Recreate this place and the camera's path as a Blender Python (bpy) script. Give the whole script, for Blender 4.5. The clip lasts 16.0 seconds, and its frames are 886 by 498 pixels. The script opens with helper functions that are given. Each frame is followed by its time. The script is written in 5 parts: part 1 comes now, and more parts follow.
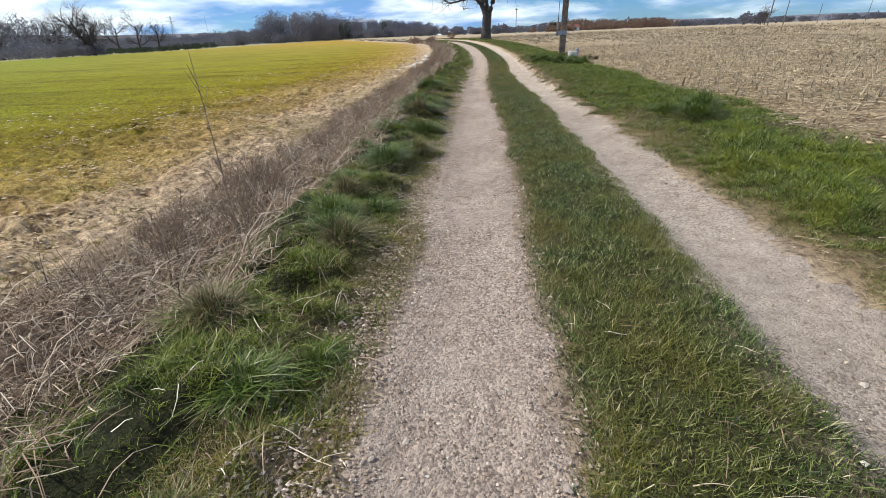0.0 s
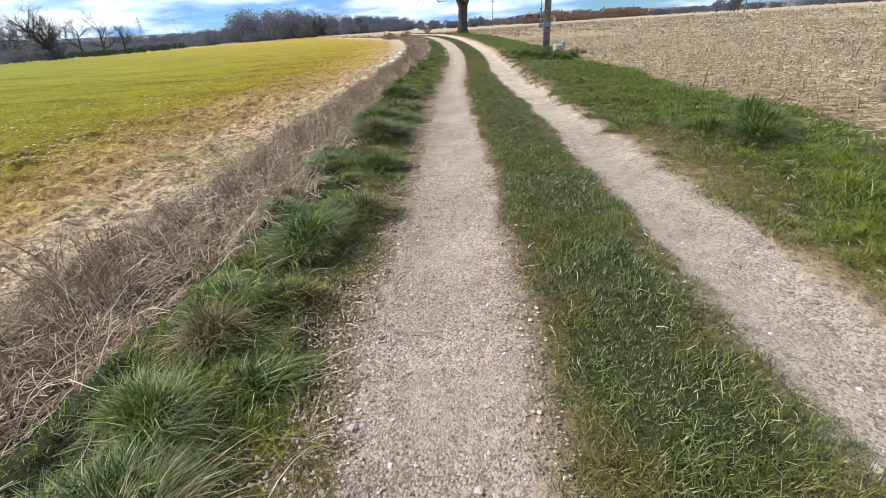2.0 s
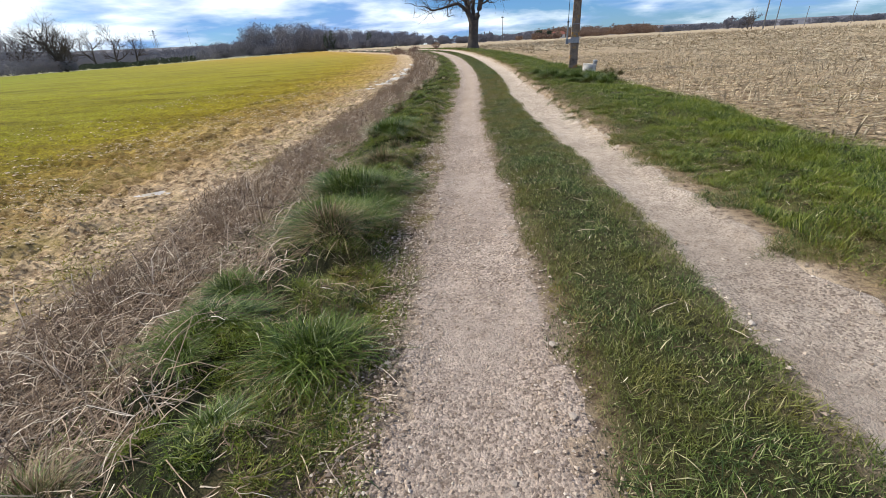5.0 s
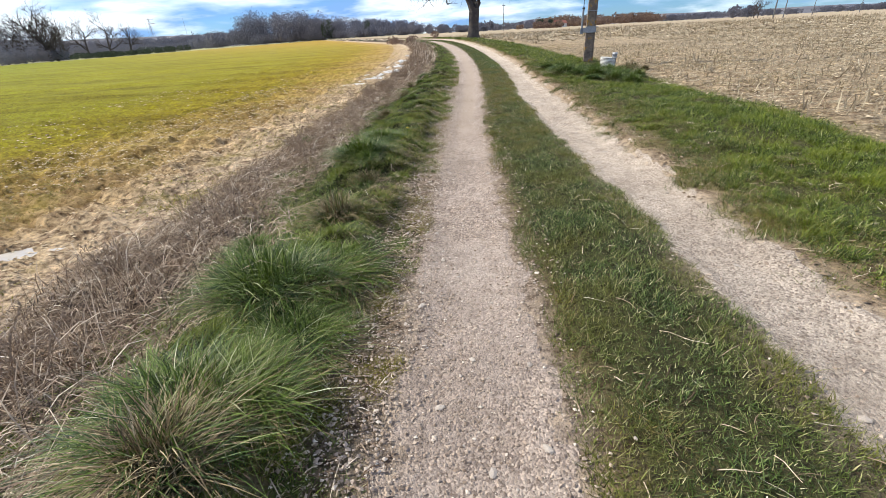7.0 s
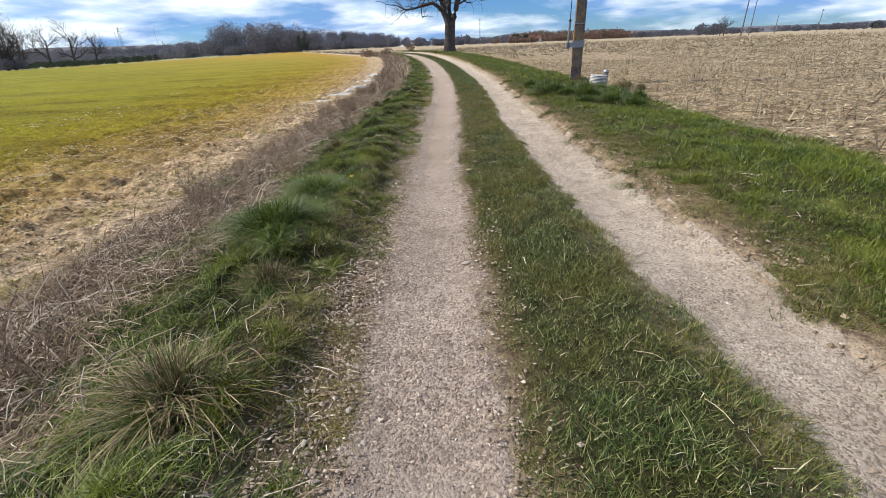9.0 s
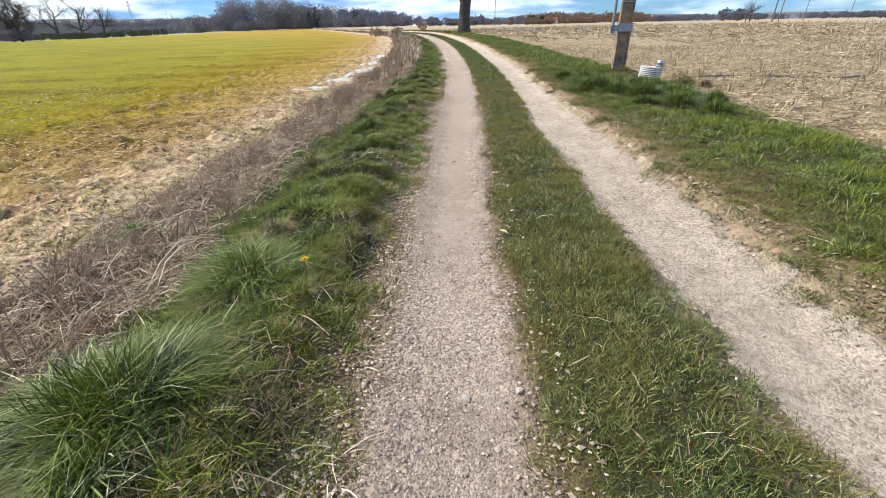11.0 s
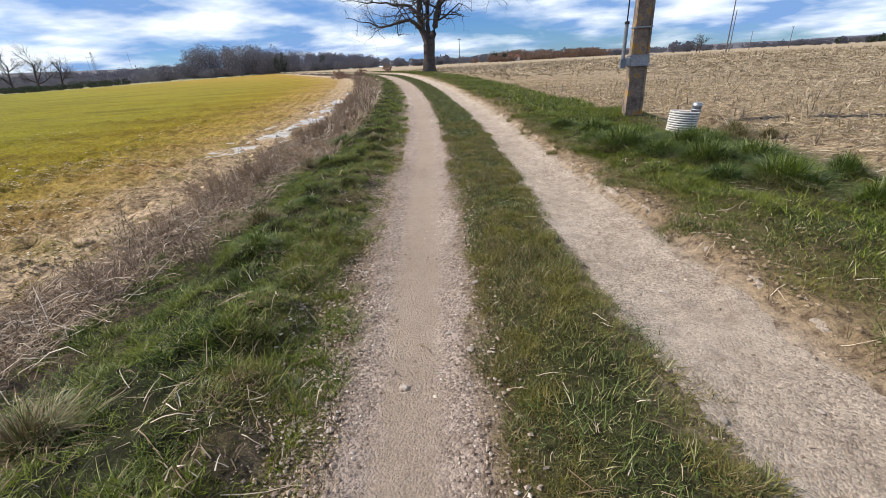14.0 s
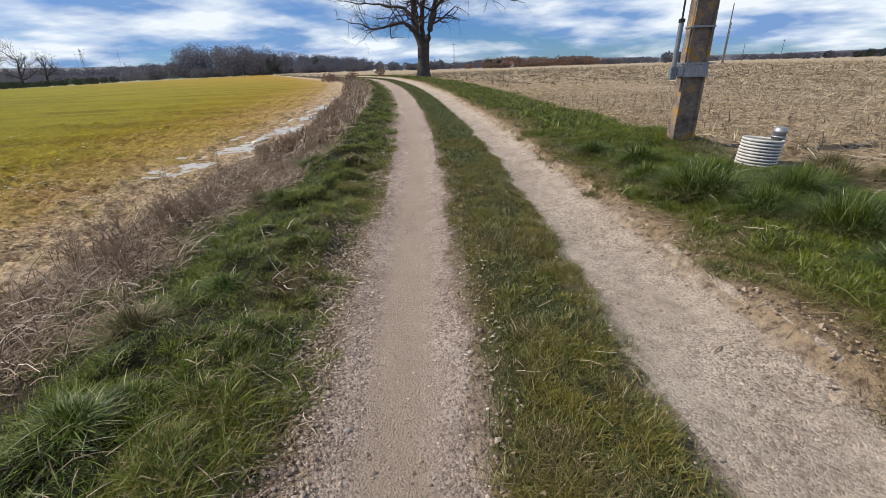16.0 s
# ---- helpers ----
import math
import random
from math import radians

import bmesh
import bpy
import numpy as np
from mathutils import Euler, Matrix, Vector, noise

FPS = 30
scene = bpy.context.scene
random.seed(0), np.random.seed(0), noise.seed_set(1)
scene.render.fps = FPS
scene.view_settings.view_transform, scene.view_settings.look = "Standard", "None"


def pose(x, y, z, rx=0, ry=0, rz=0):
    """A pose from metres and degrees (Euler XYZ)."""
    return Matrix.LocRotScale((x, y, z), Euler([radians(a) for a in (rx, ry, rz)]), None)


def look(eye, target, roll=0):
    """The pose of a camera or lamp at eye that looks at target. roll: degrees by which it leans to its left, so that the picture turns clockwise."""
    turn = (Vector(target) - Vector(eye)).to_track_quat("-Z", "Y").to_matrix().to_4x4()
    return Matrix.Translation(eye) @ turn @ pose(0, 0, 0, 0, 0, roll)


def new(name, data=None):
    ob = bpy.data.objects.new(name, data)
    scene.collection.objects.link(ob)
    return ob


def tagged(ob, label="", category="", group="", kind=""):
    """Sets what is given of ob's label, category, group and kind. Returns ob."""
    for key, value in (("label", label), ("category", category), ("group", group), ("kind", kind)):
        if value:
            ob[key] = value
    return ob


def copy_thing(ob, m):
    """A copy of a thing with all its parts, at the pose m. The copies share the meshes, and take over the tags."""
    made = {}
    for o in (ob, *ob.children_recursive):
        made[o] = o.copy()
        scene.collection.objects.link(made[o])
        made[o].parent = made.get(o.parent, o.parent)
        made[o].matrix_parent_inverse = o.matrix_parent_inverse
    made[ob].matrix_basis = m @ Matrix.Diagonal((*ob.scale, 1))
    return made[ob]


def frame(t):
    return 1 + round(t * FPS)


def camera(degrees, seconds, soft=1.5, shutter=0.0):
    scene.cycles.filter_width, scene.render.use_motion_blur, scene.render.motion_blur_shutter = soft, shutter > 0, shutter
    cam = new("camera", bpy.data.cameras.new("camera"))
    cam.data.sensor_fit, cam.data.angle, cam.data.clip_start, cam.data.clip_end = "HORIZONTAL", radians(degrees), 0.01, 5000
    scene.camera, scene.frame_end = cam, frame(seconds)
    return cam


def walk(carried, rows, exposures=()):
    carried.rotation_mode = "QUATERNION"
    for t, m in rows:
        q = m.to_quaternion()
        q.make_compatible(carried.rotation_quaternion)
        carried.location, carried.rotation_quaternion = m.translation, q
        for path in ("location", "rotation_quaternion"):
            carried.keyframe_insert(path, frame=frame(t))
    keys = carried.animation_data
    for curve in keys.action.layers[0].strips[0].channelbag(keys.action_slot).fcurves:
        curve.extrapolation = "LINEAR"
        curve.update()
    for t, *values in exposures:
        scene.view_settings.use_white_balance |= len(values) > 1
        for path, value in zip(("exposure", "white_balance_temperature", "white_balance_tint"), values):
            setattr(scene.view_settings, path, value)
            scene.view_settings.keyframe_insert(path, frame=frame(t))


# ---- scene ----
cam = camera(92.8, 16.0, 0.7)
PATH = [
    (0, (0.107, 0.41, 1.411), (-0.076, 2.184, 0.505), -2.3),
    (0.5, (0.158, 0.944, 1.42), (-0.017, 2.724, 0.525), -2.7),
    (1, (0.172, 1.498, 1.427), (0.115, 3.283, 0.527), -1.3),
    (1.5, (0.174, 2.033, 1.407), (0.101, 3.811, 0.494), -2.4),
    (2, (0.147, 2.573, 1.421), (0.031, 4.341, 0.493), -3.7),
    (2.5, (0.071, 3.065, 1.433), (-0.048, 4.83, 0.499), -3.7),
    (3, (0.046, 3.604, 1.452), (-0.126, 5.371, 0.531), -4.3),
    (3.5, (-0.007, 4.139, 1.464), (-0.186, 5.926, 0.583), -4.0),
    (4, (-0.001, 4.666, 1.427), (-0.206, 6.454, 0.555), -3.3),
    (6.3, (-0.014, 7.046, 1.447), (-0.063, 8.829, 0.543), -3.3),
    (6.5, (-0.034, 7.254, 1.423), (-0.085, 9.031, 0.508), -3.4),
    (7, (-0.015, 7.788, 1.452), (-0.158, 9.562, 0.538), -3.2),
    (7.5, (-0.02, 8.32, 1.468), (-0.126, 10.096, 0.555), -1.7),
    (8, (0.039, 8.826, 1.444), (-0.06, 10.637, 0.601), -1.7),
    (10.3, (0.087, 11.099, 1.424), (0.101, 12.865, 0.485), -3.0),
    (10.5, (0.049, 11.337, 1.432), (0.005, 13.1, 0.49), -3.2),
    (11, (-0.039, 11.916, 1.424), (-0.116, 13.68, 0.485), -1.2),
    (11.5, (-0.102, 12.468, 1.444), (-0.193, 14.234, 0.51), -2.5),
    (12, (-0.094, 13.061, 1.448), (-0.191, 14.828, 0.517), -3.2),
    (12.5, (-0.111, 13.606, 1.474), (-0.208, 15.379, 0.552), -3.4),
    (13, (0.003, 14.252, 1.429), (-0.089, 16.082, 0.626), -3.0),
    (13.5, (0.048, 14.807, 1.41), (-0.019, 16.638, 0.608), -2.6),
    (14, (0.09, 15.286, 1.414), (0.12, 17.117, 0.609), -3.1),
    (14.5, (0.129, 15.791, 1.408), (0.161, 17.619, 0.599), -2.3),
    (15, (0.126, 16.278, 1.404), (0.165, 18.103, 0.587), -2.0),
    (15.5, (0.096, 16.733, 1.393), (0.145, 18.569, 0.6), -2.0),
    (16, (0.112, 17.26, 1.409), (0.183, 19.097, 0.621), -1.8),
]
walk(cam, [(t, look(eye, target, roll)) for t, eye, target, roll in PATH],
     [(0, 0.27, 6300, 6), (0.5, 0.35, 6300, 6), (1, 0.53, 6300, 6), (1.5, 0.65, 6300, 6), (2, 0.54, 6300, 6), (2.5, 0.6, 6300, 6),
      (3, 0.5, 6350, 7), (3.5, -0.02, 6400, 8), (4, 0.18, 6400, 8), (4.2, 0.18, 6400, 8), (6.5, 0.55, 6350, 7), (7, 0.52, 6350, 7),
      (7.5, 0.46, 6350, 7), (8, 0.1, 6400, 8), (8.2, 0.1, 6400, 8), (10.5, 0.58, 6350, 7), (11, 0.58, 6350, 7), (11.5, 0.62, 6350, 7),
      (12, 0.2, 6350, 7), (12.5, 0.29, 6350, 7), (13, -0.06, 6500, 10), (13.5, -0.15, 6500, 10), (14, 0.18, 6500, 10), (14.5, -0.05, 6500, 10),
      (15, 0.28, 6500, 10), (15.5, 0.1, 6500, 10), (16, -0.07, 6500, 10)])
# ---------------------------------------------------------------- light
SUN_AZIMUTH, SUN_HEIGHT = radians(-80), radians(43)      # from +y, clockwise
to_sun = Vector((math.sin(SUN_AZIMUTH) * math.cos(SUN_HEIGHT), math.cos(SUN_AZIMUTH) * math.cos(SUN_HEIGHT), math.sin(SUN_HEIGHT)))
sun_data = bpy.data.lights.new("sun", "SUN")
sun_data.energy, sun_data.angle, sun_data.color = 5.0, radians(0.6), (1.0, 0.93, 0.81)
sun = new("sun", sun_data)
sun.matrix_world = look((0, 0, 60), Vector((0, 0, 60)) - to_sun)


def build_world():
    world = bpy.data.worlds.new("sky")
    scene.world = world
    world.use_nodes = True
    nt = world.node_tree
    nt.nodes.clear()
    n, l = nt.nodes.new, nt.links.new
    out, bg = n("ShaderNodeOutputWorld"), n("ShaderNodeBackground")
    bg.inputs["Strength"].default_value = 0.060
    sky = n("ShaderNodeTexSky")
    sky.sky_type, sky.sun_disc = "NISHITA", False
    sky.sun_elevation, sky.sun_rotation = SUN_HEIGHT, SUN_AZIMUTH
    sky.air_density, sky.dust_density, sky.ozone_density = 1.0, 0.05, 3.0
    tint = n("ShaderNodeMix")
    tint.data_type, tint.blend_type = "RGBA", "MULTIPLY"
    tint.inputs[0].default_value = 1.0
    tint.inputs[7].default_value = (0.56, 0.93, 1.62, 1)
    l(sky.outputs[0], tint.inputs[6])
    # clouds on a plane overhead
    tc, sep = n("ShaderNodeTexCoord"), n("ShaderNodeSeparateXYZ")
    l(tc.outputs["Generated"], sep.inputs[0])
    add = n("ShaderNodeMath")
    add.operation = "ADD"
    add.inputs[1].default_value = 0.16
    l(sep.outputs["Z"], add.inputs[0])
    mx = n("ShaderNodeMath")
    mx.operation = "MAXIMUM"
    mx.inputs[1].default_value = 0.05
    l(add.outputs[0], mx.inputs[0])
    comb = n("ShaderNodeCombineXYZ")
    comb.inputs[2].default_value = 4.3
    for i, axis in enumerate("XY"):
        d = n("ShaderNodeMath")
        d.operation = "DIVIDE"
        l(sep.outputs[axis], d.inputs[0])
        l(mx.outputs[0], d.inputs[1])
        l(d.outputs[0], comb.inputs[i])
    no = n("ShaderNodeTexNoise")
    no.inputs["Scale"].default_value, no.inputs["Detail"].default_value, no.inputs["Roughness"].default_value = 0.62, 9, 0.56
    no.inputs["Distortion"].default_value = 0.25
    l(comb.outputs[0], no.inputs["Vector"])
    ramp = n("ShaderNodeValToRGB")
    ramp.color_ramp.elements[0].position, ramp.color_ramp.elements[1].position = 0.39, 0.56
    l(no.outputs[0], ramp.inputs[0])
    no2 = n("ShaderNodeTexNoise")
    no2.inputs["Scale"].default_value, no2.inputs["Detail"].default_value = 1.3, 5
    l(comb.outputs[0], no2.inputs["Vector"])
    shade = n("ShaderNodeValToRGB")
    shade.color_ramp.elements[0].position, shade.color_ramp.elements[1].position = 0.40, 0.60
    shade.color_ramp.elements[0].color = (3.5, 6.2, 11.6, 1)
    shade.color_ramp.elements[1].color = (15.6, 16.8, 18.0, 1)
    l(no2.outputs[0], shade.inputs[0])
    mix = n("ShaderNodeMix")
    mix.data_type = "RGBA"
    l(ramp.outputs[0], mix.inputs[0])
    l(tint.outputs[2], mix.inputs[6])
    l(shade.outputs[0], mix.inputs[7])
    l(mix.outputs[2], bg.inputs[0])
    l(bg.outputs[0], out.inputs[0])


build_world()

# ---------------------------------------------------------------- materials


def nodes_of(name):
    m = bpy.data.materials.new(name)
    m.use_nodes = True
    nt = m.node_tree
    return m, nt, nt.nodes["Principled BSDF"]


def noise_node(nt, scale, detail=4, rough=0.55, vec=None):
    no = nt.nodes.new("ShaderNodeTexNoise")
    no.inputs["Scale"].default_value, no.inputs["Detail"].default_value, no.inputs["Roughness"].default_value = scale, detail, rough
    if vec is not None:
        nt.links.new(vec, no.inputs["Vector"])
    return no.outputs[0]


def ramp_node(nt, fac, stops):
    r = nt.nodes.new("ShaderNodeValToRGB")
    els = r.color_ramp.elements
    while len(els) < len(stops):
        els.new(0.5)
    for e, (p, c) in zip(els, stops):
        e.position = p
        e.color = (*c, 1) if len(c) == 3 else c
    nt.links.new(fac, r.inputs[0])
    return r.outputs[0]


def math_node(nt, op, a, b=None, c=None):
    m = nt.nodes.new("ShaderNodeMath")
    m.operation = op
    for i, v in enumerate((a, b, c)):
        if v is None:
            continue
        if isinstance(v, (int, float)):
            m.inputs[i].default_value = v
        else:
            nt.links.new(v, m.inputs[i])
    return m.outputs[0]


def mix_node(nt, fac, a, b, blend="MIX"):
    m = nt.nodes.new("ShaderNodeMix")
    m.data_type, m.blend_type = "RGBA", blend
    for i, v in ((0, fac), (6, a), (7, b)):
        if isinstance(v, (int, float)):
            m.inputs[i].default_value = v
        elif isinstance(v, tuple):
            m.inputs[i].default_value = (*v, 1)
        else:
            nt.links.new(v, m.inputs[i])
    return m.outputs[2]


def bump_node(nt, height, strength, distance, shader):
    b = nt.nodes.new("ShaderNodeBump")
    b.inputs["Strength"].default_value, b.inputs["Distance"].default_value = strength, distance
    nt.links.new(height, b.inputs["Height"])
    nt.links.new(b.outputs[0], shader.inputs["Normal"])


def where(nt):
    return nt.nodes.new("ShaderNodeNewGeometry").outputs["Position"]


def surface(name, stops, scale=6.0, rough=0.85, bump=0.3, fine=60.0, metal=0.0, spec=0.3, vary=0.0):
    """A grainy two-scale surface: stops colour it by a broad noise, a fine one gives grain and relief."""
    m, nt, sh = nodes_of(name)
    tc = nt.nodes.new("ShaderNodeTexCoord").outputs["Object"]
    broad, grain = noise_node(nt, scale, 5, 0.6, tc), noise_node(nt, fine, 3, 0.6, tc)
    col = ramp_node(nt, broad, stops)
    col = mix_node(nt, 0.5, col, ramp_node(nt, grain, [(0.3, (0.45, 0.45, 0.45)), (0.7, (1, 1, 1))]), "MULTIPLY")
    if vary:
        rnd = nt.nodes.new("ShaderNodeObjectInfo").outputs["Random"]
        col = mix_node(nt, vary, col, ramp_node(nt, rnd, [(0, (0.45, 0.42, 0.40)), (1, (1, 1, 1))]), "MULTIPLY")
    nt.links.new(col, sh.inputs["Base Color"])
    sh.inputs["Roughness"].default_value, sh.inputs["Metallic"].default_value = rough, metal
    sh.inputs["Specular IOR Level"].default_value = spec
    bump_node(nt, grain, bump, 0.01, sh)
    return m


def blade_material(name, island, patch=(), patch_scale=1.2, rough=0.55, translucent=0.3, spec=0.3):
    """Leaves and straws: each its own tone, with broad drifts of another tone across the ground."""
    m, nt, sh = nodes_of(name)
    geo = nt.nodes.new("ShaderNodeNewGeometry")
    col = ramp_node(nt, geo.outputs["Random Per Island"], island)
    if patch:
        drift = noise_node(nt, patch_scale, 4, 0.6, geo.outputs["Position"])
        fac = ramp_node(nt, drift, [(0.42, (0, 0, 0)), (0.62, (1, 1, 1))])
        col = mix_node(nt, math_node(nt, "MULTIPLY", fac, patch[1]), col, patch[0])
    nt.links.new(col, sh.inputs["Base Color"])
    sh.inputs["Roughness"].default_value, sh.inputs["Specular IOR Level"].default_value = rough, spec
    tr = nt.nodes.new("ShaderNodeBsdfTranslucent")
    nt.links.new(col, tr.inputs[0])
    mx = nt.nodes.new("ShaderNodeMixShader")
    mx.inputs[0].default_value = translucent
    nt.links.new(sh.outputs[0], mx.inputs[1])
    nt.links.new(tr.outputs[0], mx.inputs[2])
    nt.links.new(mx.outputs[0], nt.nodes["Material Output"].inputs[0])
    return m


def ground_material():
    m, nt, sh = nodes_of("ground")
    pos = where(nt)
    sep = nt.nodes.new("ShaderNodeSeparateXYZ")
    nt.links.new(pos, sep.inputs[0])
    at = nt.nodes.new("ShaderNodeAttribute")
    at.attribute_name = "across"
    n_low, n_mid, n_hi = noise_node(nt, 0.22, 5, 0.6, pos), noise_node(nt, 1.6, 6, 0.65, pos), noise_node(nt, 14, 6, 0.7, pos)
    n_fine = noise_node(nt, 90, 3, 0.6, pos)
    lane = nt.nodes.new("ShaderNodeMapRange")
    lane.inputs[1].default_value, lane.inputs[2].default_value, lane.inputs[3].default_value, lane.inputs[4].default_value = 2.2, 3.6, 0.30, 1.6
    nt.links.new(math_node(nt, "ABSOLUTE", math_node(nt, "SUBTRACT", at.outputs["Fac"], 0.8)), lane.inputs[0])
    wob = math_node(nt, "MULTIPLY", math_node(nt, "SUBTRACT", math_node(nt, "ADD", math_node(nt, "MULTIPLY", n_mid, 0.6), math_node(nt, "MULTIPLY", n_hi, 0.4)), 0.5), lane.outputs[0])
    far = math_node(nt, "MULTIPLY_ADD", n_low, 5.0, -2.5)
    left = math_node(nt, "LESS_THAN", at.outputs["Fac"], -4.5)
    a = math_node(nt, "ADD", at.outputs["Fac"], wob)
    a = math_node(nt, "MULTIPLY_ADD", far, left, a)
    f = math_node(nt, "DIVIDE", math_node(nt, "ADD", a, 16.0), 28.0)

    def p(x):
        return (x + 16) / 28
    # Soil under grass and straw is darkened: shade between blades put into colour.
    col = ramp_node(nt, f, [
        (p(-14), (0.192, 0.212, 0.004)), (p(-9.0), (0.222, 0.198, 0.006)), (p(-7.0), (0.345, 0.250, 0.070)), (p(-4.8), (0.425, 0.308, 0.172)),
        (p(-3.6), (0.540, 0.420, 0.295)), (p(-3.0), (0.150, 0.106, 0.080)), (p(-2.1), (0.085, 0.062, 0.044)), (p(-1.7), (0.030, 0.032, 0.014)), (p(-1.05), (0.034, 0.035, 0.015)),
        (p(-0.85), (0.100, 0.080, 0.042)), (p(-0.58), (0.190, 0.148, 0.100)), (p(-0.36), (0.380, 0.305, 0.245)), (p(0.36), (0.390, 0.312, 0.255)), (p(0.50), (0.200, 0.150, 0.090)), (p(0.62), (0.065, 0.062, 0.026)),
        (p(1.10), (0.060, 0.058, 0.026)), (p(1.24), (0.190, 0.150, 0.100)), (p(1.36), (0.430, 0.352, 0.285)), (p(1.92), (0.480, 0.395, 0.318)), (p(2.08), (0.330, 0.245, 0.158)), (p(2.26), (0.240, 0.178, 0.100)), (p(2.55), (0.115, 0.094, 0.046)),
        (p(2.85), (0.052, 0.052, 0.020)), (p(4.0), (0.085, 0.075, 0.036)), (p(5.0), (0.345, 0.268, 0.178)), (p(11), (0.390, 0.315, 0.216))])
    # broken crust of the tilled soil, crevice shade put into its colour
    tilled = math_node(nt, "MULTIPLY", math_node(nt, "GREATER_THAN", math_node(nt, "ABSOLUTE", math_node(nt, "SUBTRACT", at.outputs["Fac"], 0.65)), 4.1), 0.85)
    broken = ramp_node(nt, noise_node(nt, 4.5, 8, 0.75, pos), [(0.38, (0.34, 0.26, 0.22)), (0.49, (0.92, 0.90, 0.88)), (0.62, (1.42, 1.38, 1.34))])
    near = nt.nodes.new("ShaderNodeMapRange")
    near.inputs[1].default_value, near.inputs[2].default_value, near.inputs[3].default_value, near.inputs[4].default_value = 25.0, 90.0, 1.0, 0.2
    nt.links.new(sep.outputs["Y"], near.inputs[0])
    green = nt.nodes.new("ShaderNodeMapRange")
    green.inputs[1].default_value, green.inputs[2].default_value, green.inputs[3].default_value, green.inputs[4].default_value = -8.0, -14.0, 1.0, 0.45
    nt.links.new(at.outputs["Fac"], green.inputs[0])
    col = mix_node(nt, math_node(nt, "MULTIPLY", math_node(nt, "MULTIPLY", tilled, near.outputs[0]), green.outputs[0]), col, broken, "MULTIPLY")
    # clods, crumbs and paler dry crust; the bump's hollows are darkened as shade
    crust = ramp_node(nt, n_hi, [(0.36, (0.30, 0.25, 0.23)), (0.50, (0.95, 0.95, 0.95)), (0.66, (1.45, 1.42, 1.36))])
    close = nt.nodes.new("ShaderNodeMapRange")
    close.inputs[1].default_value, close.inputs[2].default_value = 20.0, 75.0
    close.inputs[3].default_value, close.inputs[4].default_value = 0.85, 0.25
    nt.links.new(sep.outputs["Y"], close.inputs[0])
    col = mix_node(nt, close.outputs[0], col, crust, "MULTIPLY")
    col = mix_node(nt, 0.5, col, ramp_node(nt, n_mid, [(0.3, (0.70, 0.66, 0.62)), (0.65, (1.15, 1.12, 1.05))]), "MULTIPLY")
    # the sown field turns tawny towards its far end
    tawny = nt.nodes.new("ShaderNodeMapRange")
    tawny.inputs[1].default_value, tawny.inputs[2].default_value = -0.2, 0.9
    nt.links.new(math_node(nt, "ADD", math_node(nt, "DIVIDE", sep.outputs["Y"], 110.0), math_node(nt, "DIVIDE", sep.outputs["X"], 90.0)), tawny.inputs[0])
    on_left = math_node(nt, "LESS_THAN", at.outputs["Fac"], -5.0)
    tf = math_node(nt, "MULTIPLY", math_node(nt, "MULTIPLY", tawny.outputs[0], on_left), 0.85)
    col = mix_node(nt, tf, col, (0.360, 0.225, 0.036))
    # faint drill streaks along the sown rows
    mp = nt.nodes.new("ShaderNodeMapping")
    mp.inputs["Rotation"].default_value, mp.inputs["Scale"].default_value = (0, 0, 0.35), (0.10, 0.55, 1.0)
    nt.links.new(pos, mp.inputs[0])
    streak = ramp_node(nt, noise_node(nt, 1.0, 6, 0.65, mp.outputs[0]), [(0.36, (0.62, 0.55, 0.50)), (0.52, (1, 1, 1)), (0.68, (1.12, 1.16, 1.0))])
    col = mix_node(nt, math_node(nt, "MULTIPLY", on_left, 0.8), col, streak, "MULTIPLY")
    # yellow seedlings scattered over the bare soil
    seed = ramp_node(nt, noise_node(nt, 0.9, 6, 0.7, pos), [(0.54, (0, 0, 0)), (0.64, (1, 1, 1))])
    band = math_node(nt, "MULTIPLY", math_node(nt, "LESS_THAN", at.outputs["Fac"], -3.4), 0.38)
    col = mix_node(nt, math_node(nt, "MULTIPLY", seed, band), col, (0.225, 0.190, 0.014))
    # a paler meadow lies beyond the sown field
    mead = nt.nodes.new("ShaderNodeMapRange")
    mead.inputs[1].default_value, mead.inputs[2].default_value = -139.0, -144.0
    nt.links.new(sep.outputs["X"], mead.inputs[0])
    col = mix_node(nt, mead.outputs[0], col, (0.300, 0.290, 0.150))
    nt.links.new(col, sh.inputs["Base Color"])
    sh.inputs["Roughness"].default_value, sh.inputs["Specular IOR Level"].default_value = 0.95, 0.15
    bump_node(nt, math_node(nt, "ADD", n_hi, math_node(nt, "MULTIPLY", n_fine, 0.4)), 1.0, 0.055, sh)
    return m


